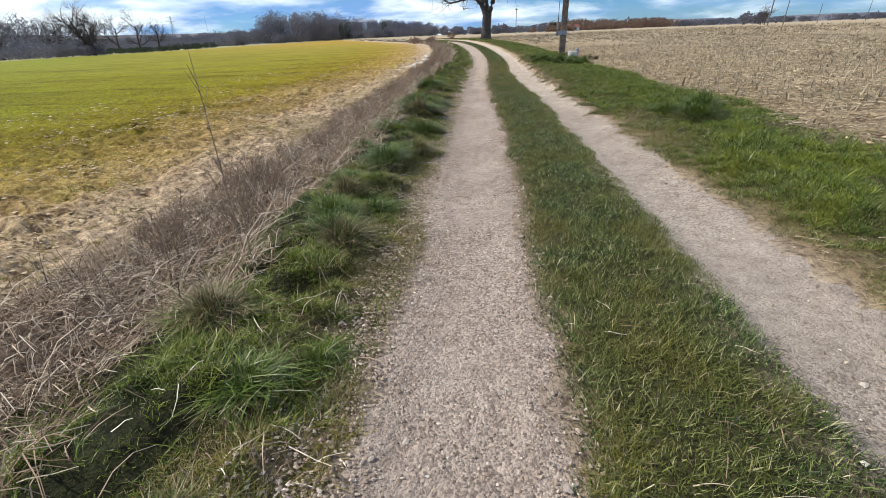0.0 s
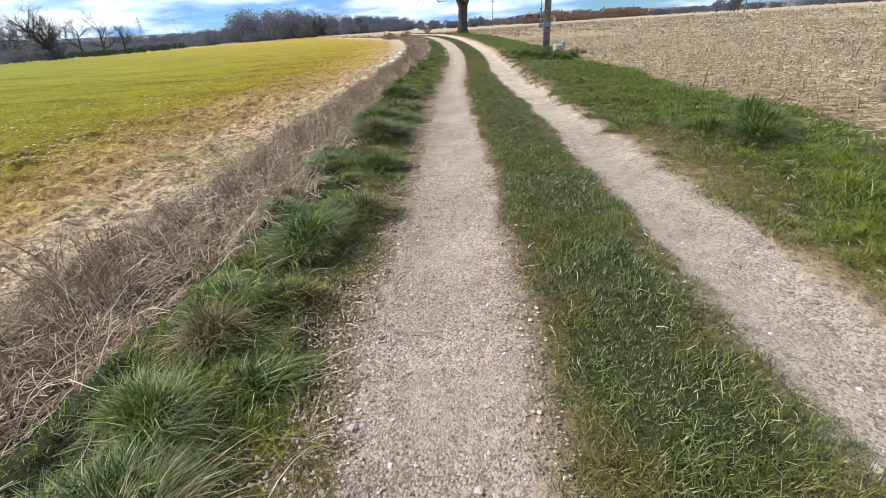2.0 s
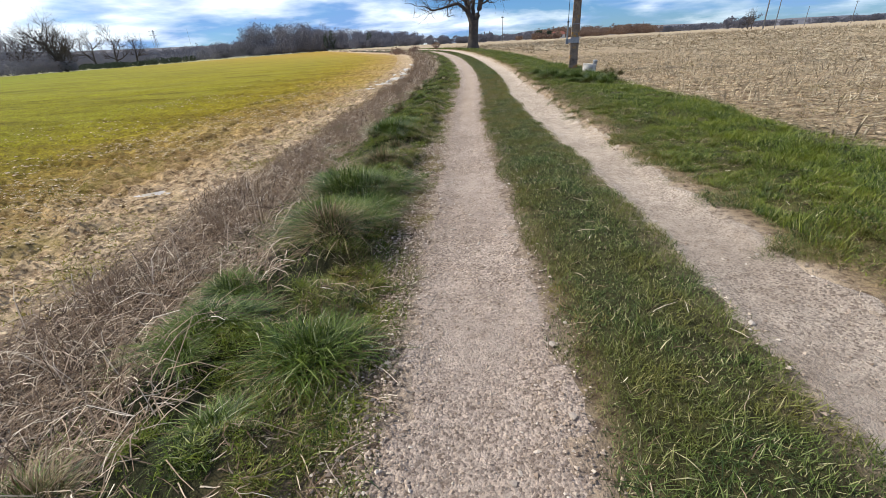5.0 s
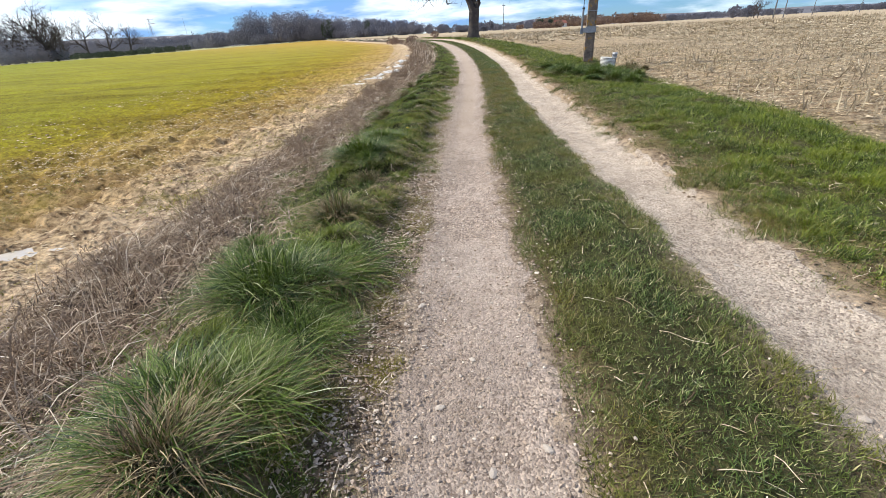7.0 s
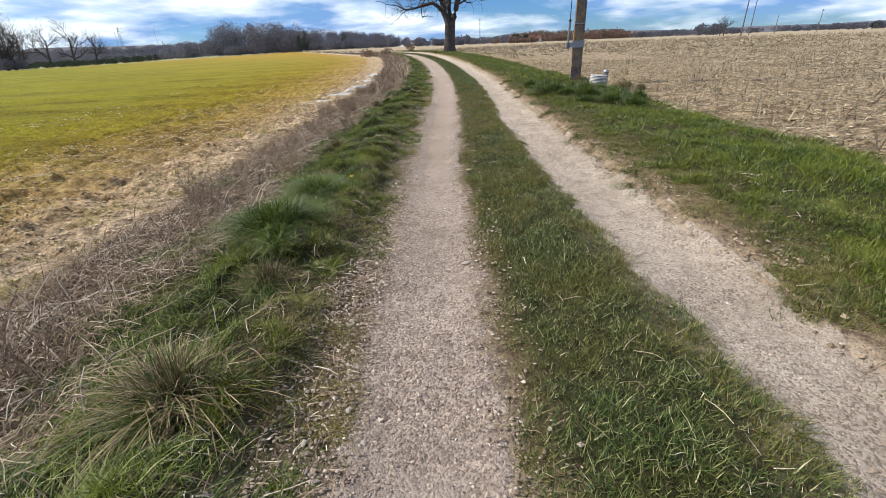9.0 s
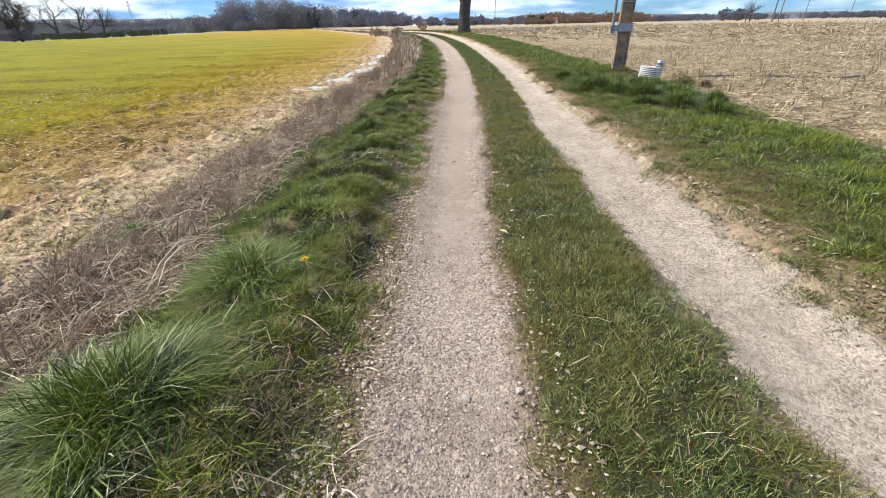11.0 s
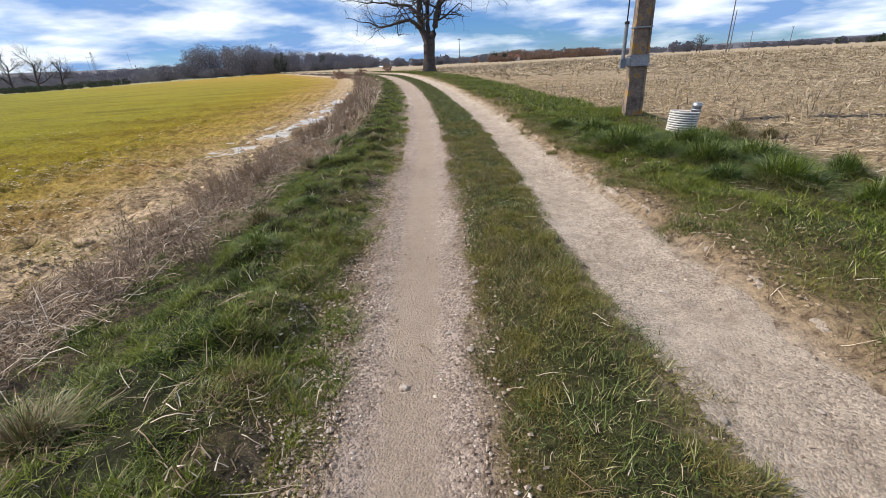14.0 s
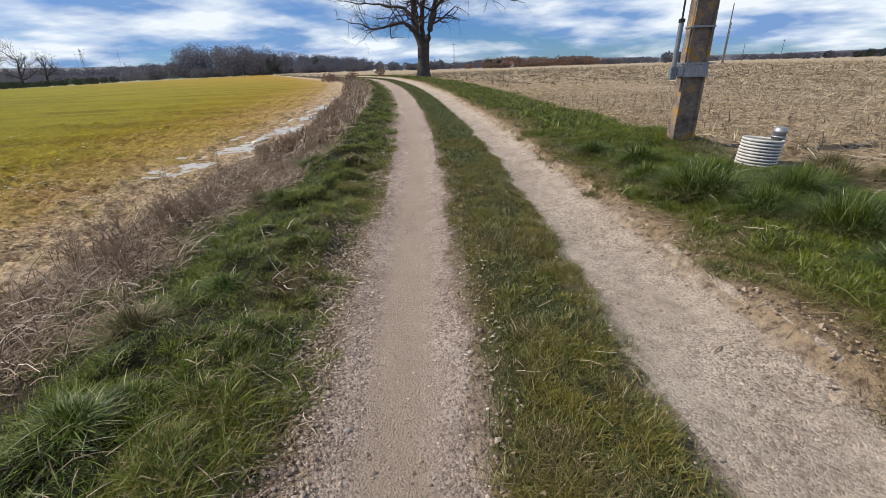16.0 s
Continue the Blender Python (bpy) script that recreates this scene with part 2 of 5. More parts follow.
def track_material(name, stops, pale, later=None, rolled=None):
    """Rolled limestone grit in clay: broad dusty drifts, crushed grains and pale chips."""
    m, nt, sh = nodes_of(name)
    pos = where(nt)
    broad, mid, fine = noise_node(nt, 0.9, 5, 0.6, pos), noise_node(nt, 9, 6, 0.7, pos), noise_node(nt, 130, 4, 0.7, pos)
    col = ramp_node(nt, broad, stops)
    if later:
        sp = nt.nodes.new("ShaderNodeSeparateXYZ")
        nt.links.new(pos, sp.inputs[0])
        run = nt.nodes.new("ShaderNodeMapRange")
        run.inputs[1].default_value, run.inputs[2].default_value = 5.0, 14.0
        nt.links.new(sp.outputs["Y"], run.inputs[0])
        col = mix_node(nt, run.outputs[0], col, ramp_node(nt, broad, later))
    col = mix_node(nt, 0.75, col, ramp_node(nt, mid, [(0.30, (0.62, 0.59, 0.56)), (0.55, (1, 1, 1)), (0.75, (1.12, 1.1, 1.08))]), "MULTIPLY")
    vor = nt.nodes.new("ShaderNodeTexVoronoi")
    vor.inputs["Scale"].default_value = 88
    nt.links.new(pos, vor.inputs["Vector"])
    chip = ramp_node(nt, vor.outputs["Color"], [(0.15, (0.50, 0.47, 0.46)), (0.55, (1, 1, 1)), (0.85, pale)])
    gritty = ramp_node(nt, noise_node(nt, 0.55, 3, 0.6, pos), [(0.40, (0.45, 0.45, 0.45)), (0.54, (1.0, 1.0, 1.0))])
    if rolled:
        at = nt.nodes.new("ShaderNodeAttribute")
        at.attribute_name = "across"
        sp = nt.nodes.new("ShaderNodeSeparateXYZ")
        nt.links.new(pos, sp.inputs[0])
        mid_lane = math_node(nt, "ADD", math_node(nt, "ABSOLUTE", at.outputs["Fac"]), math_node(nt, "MULTIPLY_ADD", mid, 0.24, -0.12))
        edge = nt.nodes.new("ShaderNodeMapRange")
        edge.inputs[1].default_value, edge.inputs[2].default_value, edge.inputs[3].default_value, edge.inputs[4].default_value = 0.12, 0.24, 1.0, 0.0
        nt.links.new(mid_lane, edge.inputs[0])
        late = nt.nodes.new("ShaderNodeMapRange")
        late.inputs[1].default_value, late.inputs[2].default_value = 13.0, 17.0
        nt.links.new(sp.outputs["Y"], late.inputs[0])
        worn = math_node(nt, "MULTIPLY", edge.outputs[0], late.outputs[0])
        gritty = math_node(nt, "MULTIPLY", gritty, math_node(nt, "MULTIPLY_ADD", worn, -0.85, 1.0))
        col = mix_node(nt, math_node(nt, "MULTIPLY", worn, 0.7), col, rolled)
    col = mix_node(nt, gritty, col, chip, "MULTIPLY")
    col = mix_node(nt, 0.5, col, ramp_node(nt, fine, [(0.3, (0.5, 0.5, 0.5)), (0.7, (1.1, 1.1, 1.1))]), "MULTIPLY")
    nt.links.new(col, sh.inputs["Base Color"])
    sh.inputs["Roughness"].default_value, sh.inputs["Specular IOR Level"].default_value = 0.9, 0.2
    h = math_node(nt, "ADD", math_node(nt, "MULTIPLY", vor.outputs["Distance"], -0.6), math_node(nt, "ADD", mid, fine))
    bump_node(nt, h, 1.0, 0.016, sh)
    return m


M_GROUND = ground_material()
M_TRACK_L = track_material("grit", [(0.3, (0.400, 0.318, 0.262)), (0.55, (0.490, 0.395, 0.330)), (0.8, (0.560, 0.462, 0.388))], (1.40, 1.37, 1.33), None, (0.420, 0.325, 0.245))
M_TRACK_R = track_material("dusty_clay", [(0.3, (0.400, 0.322, 0.262)), (0.55, (0.500, 0.412, 0.342)), (0.8, (0.58, 0.485, 0.41))], (1.2, 1.2, 1.18),
                           [(0.3, (0.50, 0.405, 0.320)), (0.55, (0.62, 0.515, 0.415)), (0.8, (0.70, 0.590, 0.485))])
M_GRASS = blade_material("grass", [(0, (0.010, 0.020, 0.003)), (0.35, (0.034, 0.062, 0.006)), (0.65, (0.098, 0.142, 0.010)), (0.86, (0.205, 0.255, 0.026)), (0.95, (0.310, 0.330, 0.095)), (1, (0.580, 0.540, 0.320))], ((0.170, 0.190, 0.004), 0.55), 2.6, 0.5, 0.14, 0.3)
M_TUFT = blade_material("tuft_grass", [(0, (0.010, 0.021, 0.004)), (0.35, (0.034, 0.064, 0.010)), (0.65, (0.072, 0.116, 0.016)), (0.86, (0.140, 0.195, 0.036)), (0.95, (0.270, 0.300, 0.115)), (1, (0.580, 0.560, 0.380))], ((0.125, 0.160, 0.005), 0.4), 3.0, 0.5, 0.12, 0.24)
M_TURF = blade_material("worn_turf", [(0, (0.013, 0.024, 0.005)), (0.4, (0.046, 0.076, 0.013)), (0.7, (0.112, 0.158, 0.035)), (0.86, (0.215, 0.250, 0.085)), (0.95, (0.370, 0.335, 0.160)), (1, (0.580, 0.520, 0.330))], ((0.165, 0.135, 0.022), 0.5), 1.6, 0.5, 0.14, 0.25)
M_YELLOWED = blade_material("yellowed_turf", [(0, (0.050, 0.052, 0.012)), (0.4, (0.140, 0.115, 0.036)), (0.75, (0.250, 0.190, 0.085)), (1, (0.440, 0.350, 0.200))], ((0.215, 0.190, 0.010), 0.6), 2.4)
M_STRAW = blade_material("dry_straw", [(0, (0.038, 0.025, 0.016)), (0.35, (0.150, 0.096, 0.060)), (0.65, (0.325, 0.234, 0.158)), (0.87, (0.570, 0.450, 0.328)), (1, (0.850, 0.750, 0.600))], ((0.215, 0.135, 0.078), 0.4), 1.4, 0.7, 0.10)
M_WITHERED = blade_material("withered_leaves", [(0, (0.055, 0.036, 0.020)), (0.4, (0.150, 0.102, 0.055)), (0.8, (0.320, 0.235, 0.135)), (1, (0.580, 0.470, 0.310))], ((0.150, 0.130, 0.030), 0.35), 6.0, 0.7, 0.10)
M_STUBBLE = blade_material("stubble", [(0, (0.160, 0.122, 0.080)), (0.5, (0.330, 0.262, 0.174)), (0.9, (0.510, 0.425, 0.292)), (1, (0.700, 0.610, 0.450))], ((0.200, 0.165, 0.105), 0.45), 0.3, 0.8, 0.1)
M_SEEDLING = blade_material("seedlings", [(0, (0.070, 0.076, 0.006)), (0.5, (0.185, 0.175, 0.010)), (1, (0.330, 0.275, 0.030))], ((0.200, 0.145, 0.024), 0.5), 0.3)
M_STALK = surface("dead_stalk", [(0.3, (0.20, 0.135, 0.095)), (0.7, (0.42, 0.305, 0.205))], 20, 0.9)
M_BARK = surface("bark", [(0.3, (0.050, 0.042, 0.040)), (0.6, (0.090, 0.074, 0.066)), (0.8, (0.125, 0.105, 0.085))], 2.5, 0.95, 0.8, 14)
# Twig colours are paled and blued: haze of distance put into them.
M_FARWOOD = blade_material("hazed_twigs", [(0, (0.140, 0.147, 0.185)), (0.6, (0.168, 0.170, 0.202)), (1, (0.200, 0.194, 0.216))], ((0.200, 0.180, 0.188), 0.4), 0.02, 0.9, 0.6)
M_REDWOOD = blade_material("russet_twigs", [(0, (0.140, 0.095, 0.080)), (0.6, (0.240, 0.160, 0.120)), (1, (0.320, 0.230, 0.160))], (), 0.02, 0.9, 0.4)
M_EVERGREEN = blade_material("evergreen", [(0, (0.030, 0.042, 0.030)), (1, (0.070, 0.090, 0.055))], (), 1, 0.9, 0.3)
M_STONE = surface("limestone_chip", [(0.3, (0.42, 0.35, 0.29)), (0.7, (0.66, 0.58, 0.50))], 30, 0.85, 0.4, 150, vary=0.6)
M_PEBBLE = blade_material("pebbles", [(0, (0.200, 0.145, 0.104)), (0.45, (0.350, 0.268, 0.205)), (0.88, (0.470, 0.378, 0.298)), (1, (0.680, 0.595, 0.500))], (), 1, 0.9, 0.0)

# ---------------------------------------------------------------- lie of the land


def hashed(ix, iy, seed):
    h = (ix.astype(np.int64) * 374761393 + iy.astype(np.int64) * 668265263 + seed * 974634777) & 0xFFFFFFFF
    h = ((h ^ (h >> 13)) * 1274126177) & 0xFFFFFFFF
    return ((h ^ (h >> 16)) & 0xFFFF) / 65535.0


def vnoise(x, y, seed=0):
    """Smooth value noise, 0 to 1, one cell a unit."""
    x, y = np.asarray(x, float), np.asarray(y, float)
    ix, iy = np.floor(x), np.floor(y)
    fx, fy = x - ix, y - iy
    fx, fy = fx * fx * (3 - 2 * fx), fy * fy * (3 - 2 * fy)
    a, b = hashed(ix, iy, seed), hashed(ix + 1, iy, seed)
    c, d = hashed(ix, iy + 1, seed), hashed(ix + 1, iy + 1, seed)
    return (a * (1 - fx) + b * fx) * (1 - fy) + (c * (1 - fx) + d * fx) * fy


def smooth(t):
    t = np.clip(t, 0, 1)
    return t * t * (3 - 2 * t)


def bend(y):
    """How far the lane's left wheel track has swung from x = 0."""
    d = np.clip(np.asarray(y, float) - 22, 0, 70)
    return -0.0025 * d * d - 0.35 * np.clip(np.asarray(y, float) - 92, 0, None)


# edges of the wheel tracks along the lane: as laid out, and where they wander to
EDGES = (-2.0, -0.45, 0.44, 1.33, 2.05, 4.2)
ALONG = (0, 4, 8, 10, 11.5, 13, 15, 17, 19, 21, 24, 40)
WANDER = ((0.50, 0.46, 0.44, 0.38, 0.28, 0.27, 0.23, 0.28, 0.34, 0.36, 0.40, 0.44),
          (1.47, 1.47, 1.47, 1.44, 1.38, 1.28, 1.20, 1.17, 1.14, 1.26, 1.30, 1.33),
          (2.15, 2.15, 2.14, 2.05, 2.00, 1.96, 1.95, 1.95, 1.95, 1.94, 2.00, 2.05))


def edge_rows(y):
    y = np.asarray(y, float)
    return [np.full(y.shape, EDGES[0]), np.full(y.shape, EDGES[1])] + [np.interp(y, ALONG, w) for w in WANDER] + [np.full(y.shape, EDGES[5])]


def lane_x(u, y):
    """World x of the place u across the laid-out lane."""
    u, y = np.broadcast_arrays(np.asarray(u, float), np.asarray(y, float))
    real, out = edge_rows(y), np.array(u, float)
    for k in range(5):
        a, b = EDGES[k], EDGES[k + 1]
        out = np.where((u > a) & (u <= b), real[k] + (u - a) / (b - a) * (real[k + 1] - real[k]), out)
    return out + bend(y)


def lane_u(x, y):
    """Place across the laid-out lane of a world x."""
    x, y = np.broadcast_arrays(np.asarray(x, float), np.asarray(y, float))
    v = x - bend(y)
    real, out = edge_rows(y), np.array(v, float)
    for k in range(5):
        a, b = EDGES[k], EDGES[k + 1]
        out = np.where((v > real[k]) & (v <= real[k + 1]), a + (v - real[k]) / (real[k + 1] - real[k]) * (b - a), out)
    return out


LX = [-3000, -140, -30, -8, -4.6, -3.3, -1.9, -0.5, 0.5, 2.0, 4.0, 6.0, 30, 150, 3000]
LZ = [-6.0, -1.9, -0.62, -0.33, -0.25, -0.22, -0.125, -0.052, 0.0, 0.078, 0.12, 0.18, 0.30, -0.2, -3.0]
BANK = 0.075
HOLLOWS = ((-4.6, 25.7, 0.80, 0.42, 75), (-4.2, 28.2, 1.1, 0.40, 85), (-3.95, 31.2, 1.3, 0.40, 88), (-4.0, 34.6, 1.4, 0.42, 95), (-4.3, 38.5, 1.5, 0.40, 98), (-4.6, 43.0, 1.6, 0.35, 100), (-4.45, 11.1, 0.32, 0.20, 60),
           (-5.3, 27.0, 0.30, 0.14, 70), (-4.9, 29.9, 0.5, 0.16, 80), (-4.6, 32.8, 0.6, 0.15, 90), (-3.7, 26.6, 0.25, 0.10, 80), (-5.6, 24.6, 0.22, 0.10, 60), (-4.7, 36.2, 0.6, 0.16, 92), (-17.6, 64.0, 1.0, 0.45, 10))


def land(x, y, fine=True):
    x, y = np.asarray(x, float), np.asarray(y, float)
    u = lane_u(x, y)
    z = np.interp(u, LX, LZ) + 0.50 * smooth((y - 20) / 45)
    z = z - 0.030 * np.exp(-((u - 0.0) / 0.30) ** 4) - 0.055 * np.exp(-((u - 1.62) / 0.30) ** 4)
    z = z + 0.030 * np.exp(-((u - 0.85) / 0.30) ** 2)
    edge = smooth((u - 2.0 - 0.16 * (vnoise(y * 2.2, 0 * y, 5) - 0.5) - 0.16 * (vnoise(x * 6, y * 6, 6) - 0.5)) / 0.10)
    z = z + BANK * edge * smooth((y - 9) / 6) * smooth((6.0 - u) / 3.5)
    verge = np.exp(-((u + 1.25) / 0.50) ** 4)
    z = z + verge * (0.03 + 0.09 * vnoise(x * 1.4, y * 1.4, 7) + 0.09 * smooth((vnoise(x * 3.1, y * 2.8, 13) - 0.38) / 0.26) + 0.04 * smooth((vnoise(x * 6.3, y * 5.9, 16) - 0.4) / 0.25))
    z = z + smooth((u - 2.4) / 0.4) * smooth((4.6 - u) / 0.6) * 0.07 * vnoise(x * 2.2, y * 2.2, 14)
    z = z + 0.018 * np.exp(-((u - 0.85) / 0.36) ** 4) * vnoise(x * 5, y * 5, 15)
    z = z + 0.17 * np.exp(-(((x - 4.0) / 0.7) ** 2 + ((y - 23.9) / 0.9) ** 2))
    z = z + 0.17 * np.exp(-(((x - 5.05) / 0.34) ** 2 + ((y - 22.75) / 0.30) ** 2))
    wet = np.zeros(np.broadcast(x, y).shape)
    for hx, hy, rx, ry, tr in HOLLOWS:
        c, q = math.cos(radians(tr)), math.sin(radians(tr))
        d = np.hypot(((x - hx) * c + (y - hy) * q) / rx, ((y - hy) * c - (x - hx) * q) / ry)
        wet = np.maximum(wet, smooth((1.7 - d) / 0.9))
    z = z - 0.045 * wet
    if fine:
        clods = smooth((-3.2 - u) / 0.8) * smooth((60 - y) / 20) * (1 - 0.6 * wet)
        z = z + clods * (0.13 * (vnoise(x * 3.2, y * 4.4, 1) - 0.5) + 0.14 * (vnoise(x * 7.0, y * 8.5, 2) - 0.5))
        rough = smooth((u - 4.2) / 0.8) * smooth((60 - y) / 20)
        z = z + rough * (0.070 * (vnoise(x * 2.5, y * 2.5, 3) - 0.5) + 0.05 * (vnoise(x * 8, y * 8, 4) - 0.5))
        z = z + 0.018 * (vnoise(x * 3, y * 3, 8) - 0.5) + 0.012 * (vnoise(x * 9, y * 9, 9) - 0.5)
        rut = np.exp(-((u - 1.62) / 0.36) ** 4) * smooth((y - 8) / 8)
        z = z + rut * 0.030 * (vnoise(x * 7, y * 14, 12) - 0.5)
    return z


def mesh_from(name, v, faces_flat, counts, material, smooth_shade=False):
    """A mesh from numpy arrays: vertices, flat corner indices, corners a face."""
    me = bpy.data.meshes.new(name)
    me.vertices.add(len(v))
    me.vertices.foreach_set("co", np.asarray(v, np.float32).ravel())
    me.loops.add(len(faces_flat))
    me.loops.foreach_set("vertex_index", np.asarray(faces_flat, np.int32))
    me.polygons.add(len(counts))
    me.polygons.foreach_set("loop_start", np.concatenate(([0], np.cumsum(counts)[:-1])).astype(np.int32))
    me.polygons.foreach_set("use_smooth", np.full(len(counts), smooth_shade))
    me.update(calc_edges=True)
    me.materials.append(material)
    return me


def grid_mesh(name, xs, ys, height, material, shear=False):
    X, Y = np.meshgrid(xs, ys)
    if shear:
        X = lane_x(X, Y)
    Z = height(X, Y)
    nx, ny = len(xs), len(ys)
    i = (np.arange(ny - 1)[:, None] * nx + np.arange(nx - 1)[None, :]).ravel()
    quads = np.stack([i, i + 1, i + nx + 1, i + nx], 1)
    me = mesh_from(name, np.stack([X, Y, Z], -1).reshape(-1, 3), quads.ravel(), np.full(len(quads), 4), material, True)
    me.attributes.new("across", "FLOAT", "POINT").data.foreach_set("value", lane_u(X, Y).ravel().astype(np.float32))
    return me


def steps(points):
    """Coordinates from (start, step) pairs, ending at the last start."""
    out = []
    for (a, d), (b, _) in zip(points, points[1:]):
        out += list(np.linspace(a, b, max(2, int(round((b - a) / d)) + 1))[:-1])
    return np.array(out + [points[-1][0]])


gx = steps([(-2600, 300), (-500, 60), (-120, 12), (-40, 2), (-14, 0.25), (-9, 0.075), (-3.4, 0.06), (2.8, 0.09), (8, 0.25), (14, 1.2), (40, 10), (140, 60), (500, 300), (2600, 1)])
gy = steps([(-300, 40), (-20, 3), (0, 0.075), (26, 0.16), (34, 0.4), (60, 1.5), (120, 8), (320, 50), (900, 400), (3600, 1)])
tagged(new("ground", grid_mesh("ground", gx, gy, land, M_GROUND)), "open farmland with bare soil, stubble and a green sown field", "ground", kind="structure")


def track(name, centre, half, material, label):
    """A wheel track: a shallow sheet of grit whose ragged edges sink under the turf."""
    xs = centre + np.linspace(-1.3, 1.3, 41) * half
    ys = steps([(-4, 0.2), (0, 0.05), (24, 0.15), (50, 1.0), (92, 1)])

    def h(X, Y):
        u = lane_u(X, Y)
        s = (u - centre) / half + 0.14 * (vnoise(Y * 1.7 + 31 * centre, 0 * Y + np.sign(u - centre), 21) - 0.5) + 0.34 * (vnoise(Y * 7, X * 7, 22) - 0.5) + 0.22 * (vnoise(Y * 17, X * 17, 23) - 0.5)
        return land(X, Y) + 0.008 - 0.020 * smooth((np.abs(s) - 0.72) / 0.5)
    tagged(new(name, grid_mesh(name, xs, ys, h, material, True)), label, "farm track", kind="structure")


track("road_left", 0.0, 0.40, M_TRACK_L, "gravelly wheel track of pale crushed stone and clay")
track("road_right", 1.64, 0.36, M_TRACK_R, "dusty pale wheel track of bare dry clay")

# ---------------------------------------------------------------- grass and straw
rng = np.random.default_rng(4)


def blades(x, y, z, height, width, lean, droop=0.35, seg=2, heading=None, spread=6.28):
    """Vertices, corners and counts of one blade at each base: a strip of seg - 1 quads and a tip."""
    n = len(x)
    th = rng.uniform(0, 6.283, n) if heading is None else heading + rng.normal(0, spread, n)
    dx, dy = np.cos(th), np.sin(th)
    face = th + np.pi / 2 + rng.normal(0, 0.5, n)
    wx, wy = np.cos(face) * width / 2, np.sin(face) * width / 2
    pts = []
    for k in range(seg):
        s = k / seg
        off = lean * height * (s + droop * s * s)
        up = height * (s - droop * lean * s * s * 0.9)
        w = 1 - 0.45 * s
        for sign in (-1, 1):
            pts.append(np.stack([x + dx * off + sign * wx * w, y + dy * off + sign * wy * w, z + up], 1))
    off, up = lean * height * (1 + droop), height * (1 - droop * lean * 0.9)
    pts.append(np.stack([x + dx * off, y + dy * off, z + np.maximum(up, 0.004)], 1))
    v = np.stack(pts, 1)
    per = 2 * seg + 1
    loc = []
    for k in range(seg - 1):
        loc += [2 * k, 2 * k + 1, 2 * k + 3, 2 * k + 2]
    loc += [2 * seg - 2, 2 * seg - 1, 2 * seg]
    counts = np.tile([4] * (seg - 1) + [3], n)
    idx = (np.arange(n)[:, None] * per + np.array(loc)[None, :]).ravel()
    return v.reshape(-1, 3), idx, counts


def join(groups):
    v, f, c, o = [], [], [], 0
    for gv, gf, gc in groups:
        v.append(gv)
        f.append(gf + o)
        c.append(gc)
        o += len(gv)
    return np.concatenate(v), np.concatenate(f), np.concatenate(c)


def scatter(u0, u1, y0, y1, density, keep=None):
    """Random places in a strip alongside the lane, thinned by keep(u, y)."""
    n = int((u1 - u0) * (y1 - y0) * density)
    u, y = rng.uniform(u0, u1, n), rng.uniform(y0, y1, n)
    if keep is not None:
        k = rng.uniform(0, 1, n) < keep(u, y)
        u, y = u[k], y[k]
    return u, y, lane_x(u, y)


def sward(name, label, material, strips, category="grass", low=0.22):
    groups = []
    for u0, u1, y0, y1, dens, keep, h0, h1, width, lean, seg in strips:
        u, y, x = scatter(u0, u1, y0, y1, dens, keep)
        n = len(x)
        if not n:
            continue
        clump = 0.35 * vnoise(x * 2.3, y * 2.3, 40) + 0.65 * vnoise(x * 8.5, y * 8.5, 41)
        h = rng.uniform(h0, h1, n) * (low + (1.75 - low) * smooth((clump - 0.15) / 0.7))
        comb = 9.4 * vnoise(x * 1.7, y * 1.7, 42) if seg > 1 else None
        groups.append(blades(x, y, land(x, y) - 0.004, h, width * rng.uniform(0.7, 1.4, n), lean * rng.uniform(0.3, 1.5, n), 0.5, seg, comb, 1.6))
    me = mesh_from(name, *join(groups), material)
    return tagged(new(name, me), label, category, kind="stuff")


def ragged(u, y, lo, hi, soft=0.25, seed=50, freq=1.8, amp=0.55):
    w = amp * (vnoise(y * freq, 0 * y, seed) - 0.5)
    v = amp * (vnoise(y * freq, 0 * y, seed + 1) - 0.5)
    return smooth((u - lo - w) / soft + 0.5) * smooth((hi + v - u) / soft + 0.5)


def median_keep(u, y):
    return ragged(u, y, 0.46, 1.32, 0.12, 60, 2.4, 0.13) * (0.78 + 0.22 * smooth((vnoise(u * 3.5, y * 2.2, 61) - 0.18) / 0.4))


def left_keep(u, y):
    return ragged(u, y, -1.95 - 0.58 * smooth((y - 10.5) / 2.0) * smooth((25 - y) / 4.0), -0.62, 0.3, 62) * (0.25 + 0.75 * smooth((vnoise(u * 2.2, y * 2.2, 63) - 0.22) / 0.35))


def right_keep(u, y):
    return ragged(u, y, 2.38, 4.5, 0.35, 64) * (0.2 + 0.8 * smooth((vnoise(u * 1.2, y * 1.0, 65) - 0.2) / 0.4))


def bank_keep(u, y):
    return ragged(u, y, 2.10, 3.0, 0.2, 66, 3.0) * (0.30 + 0.70 * smooth((vnoise(u * 3, y * 2, 67) - 0.3) / 0.3))


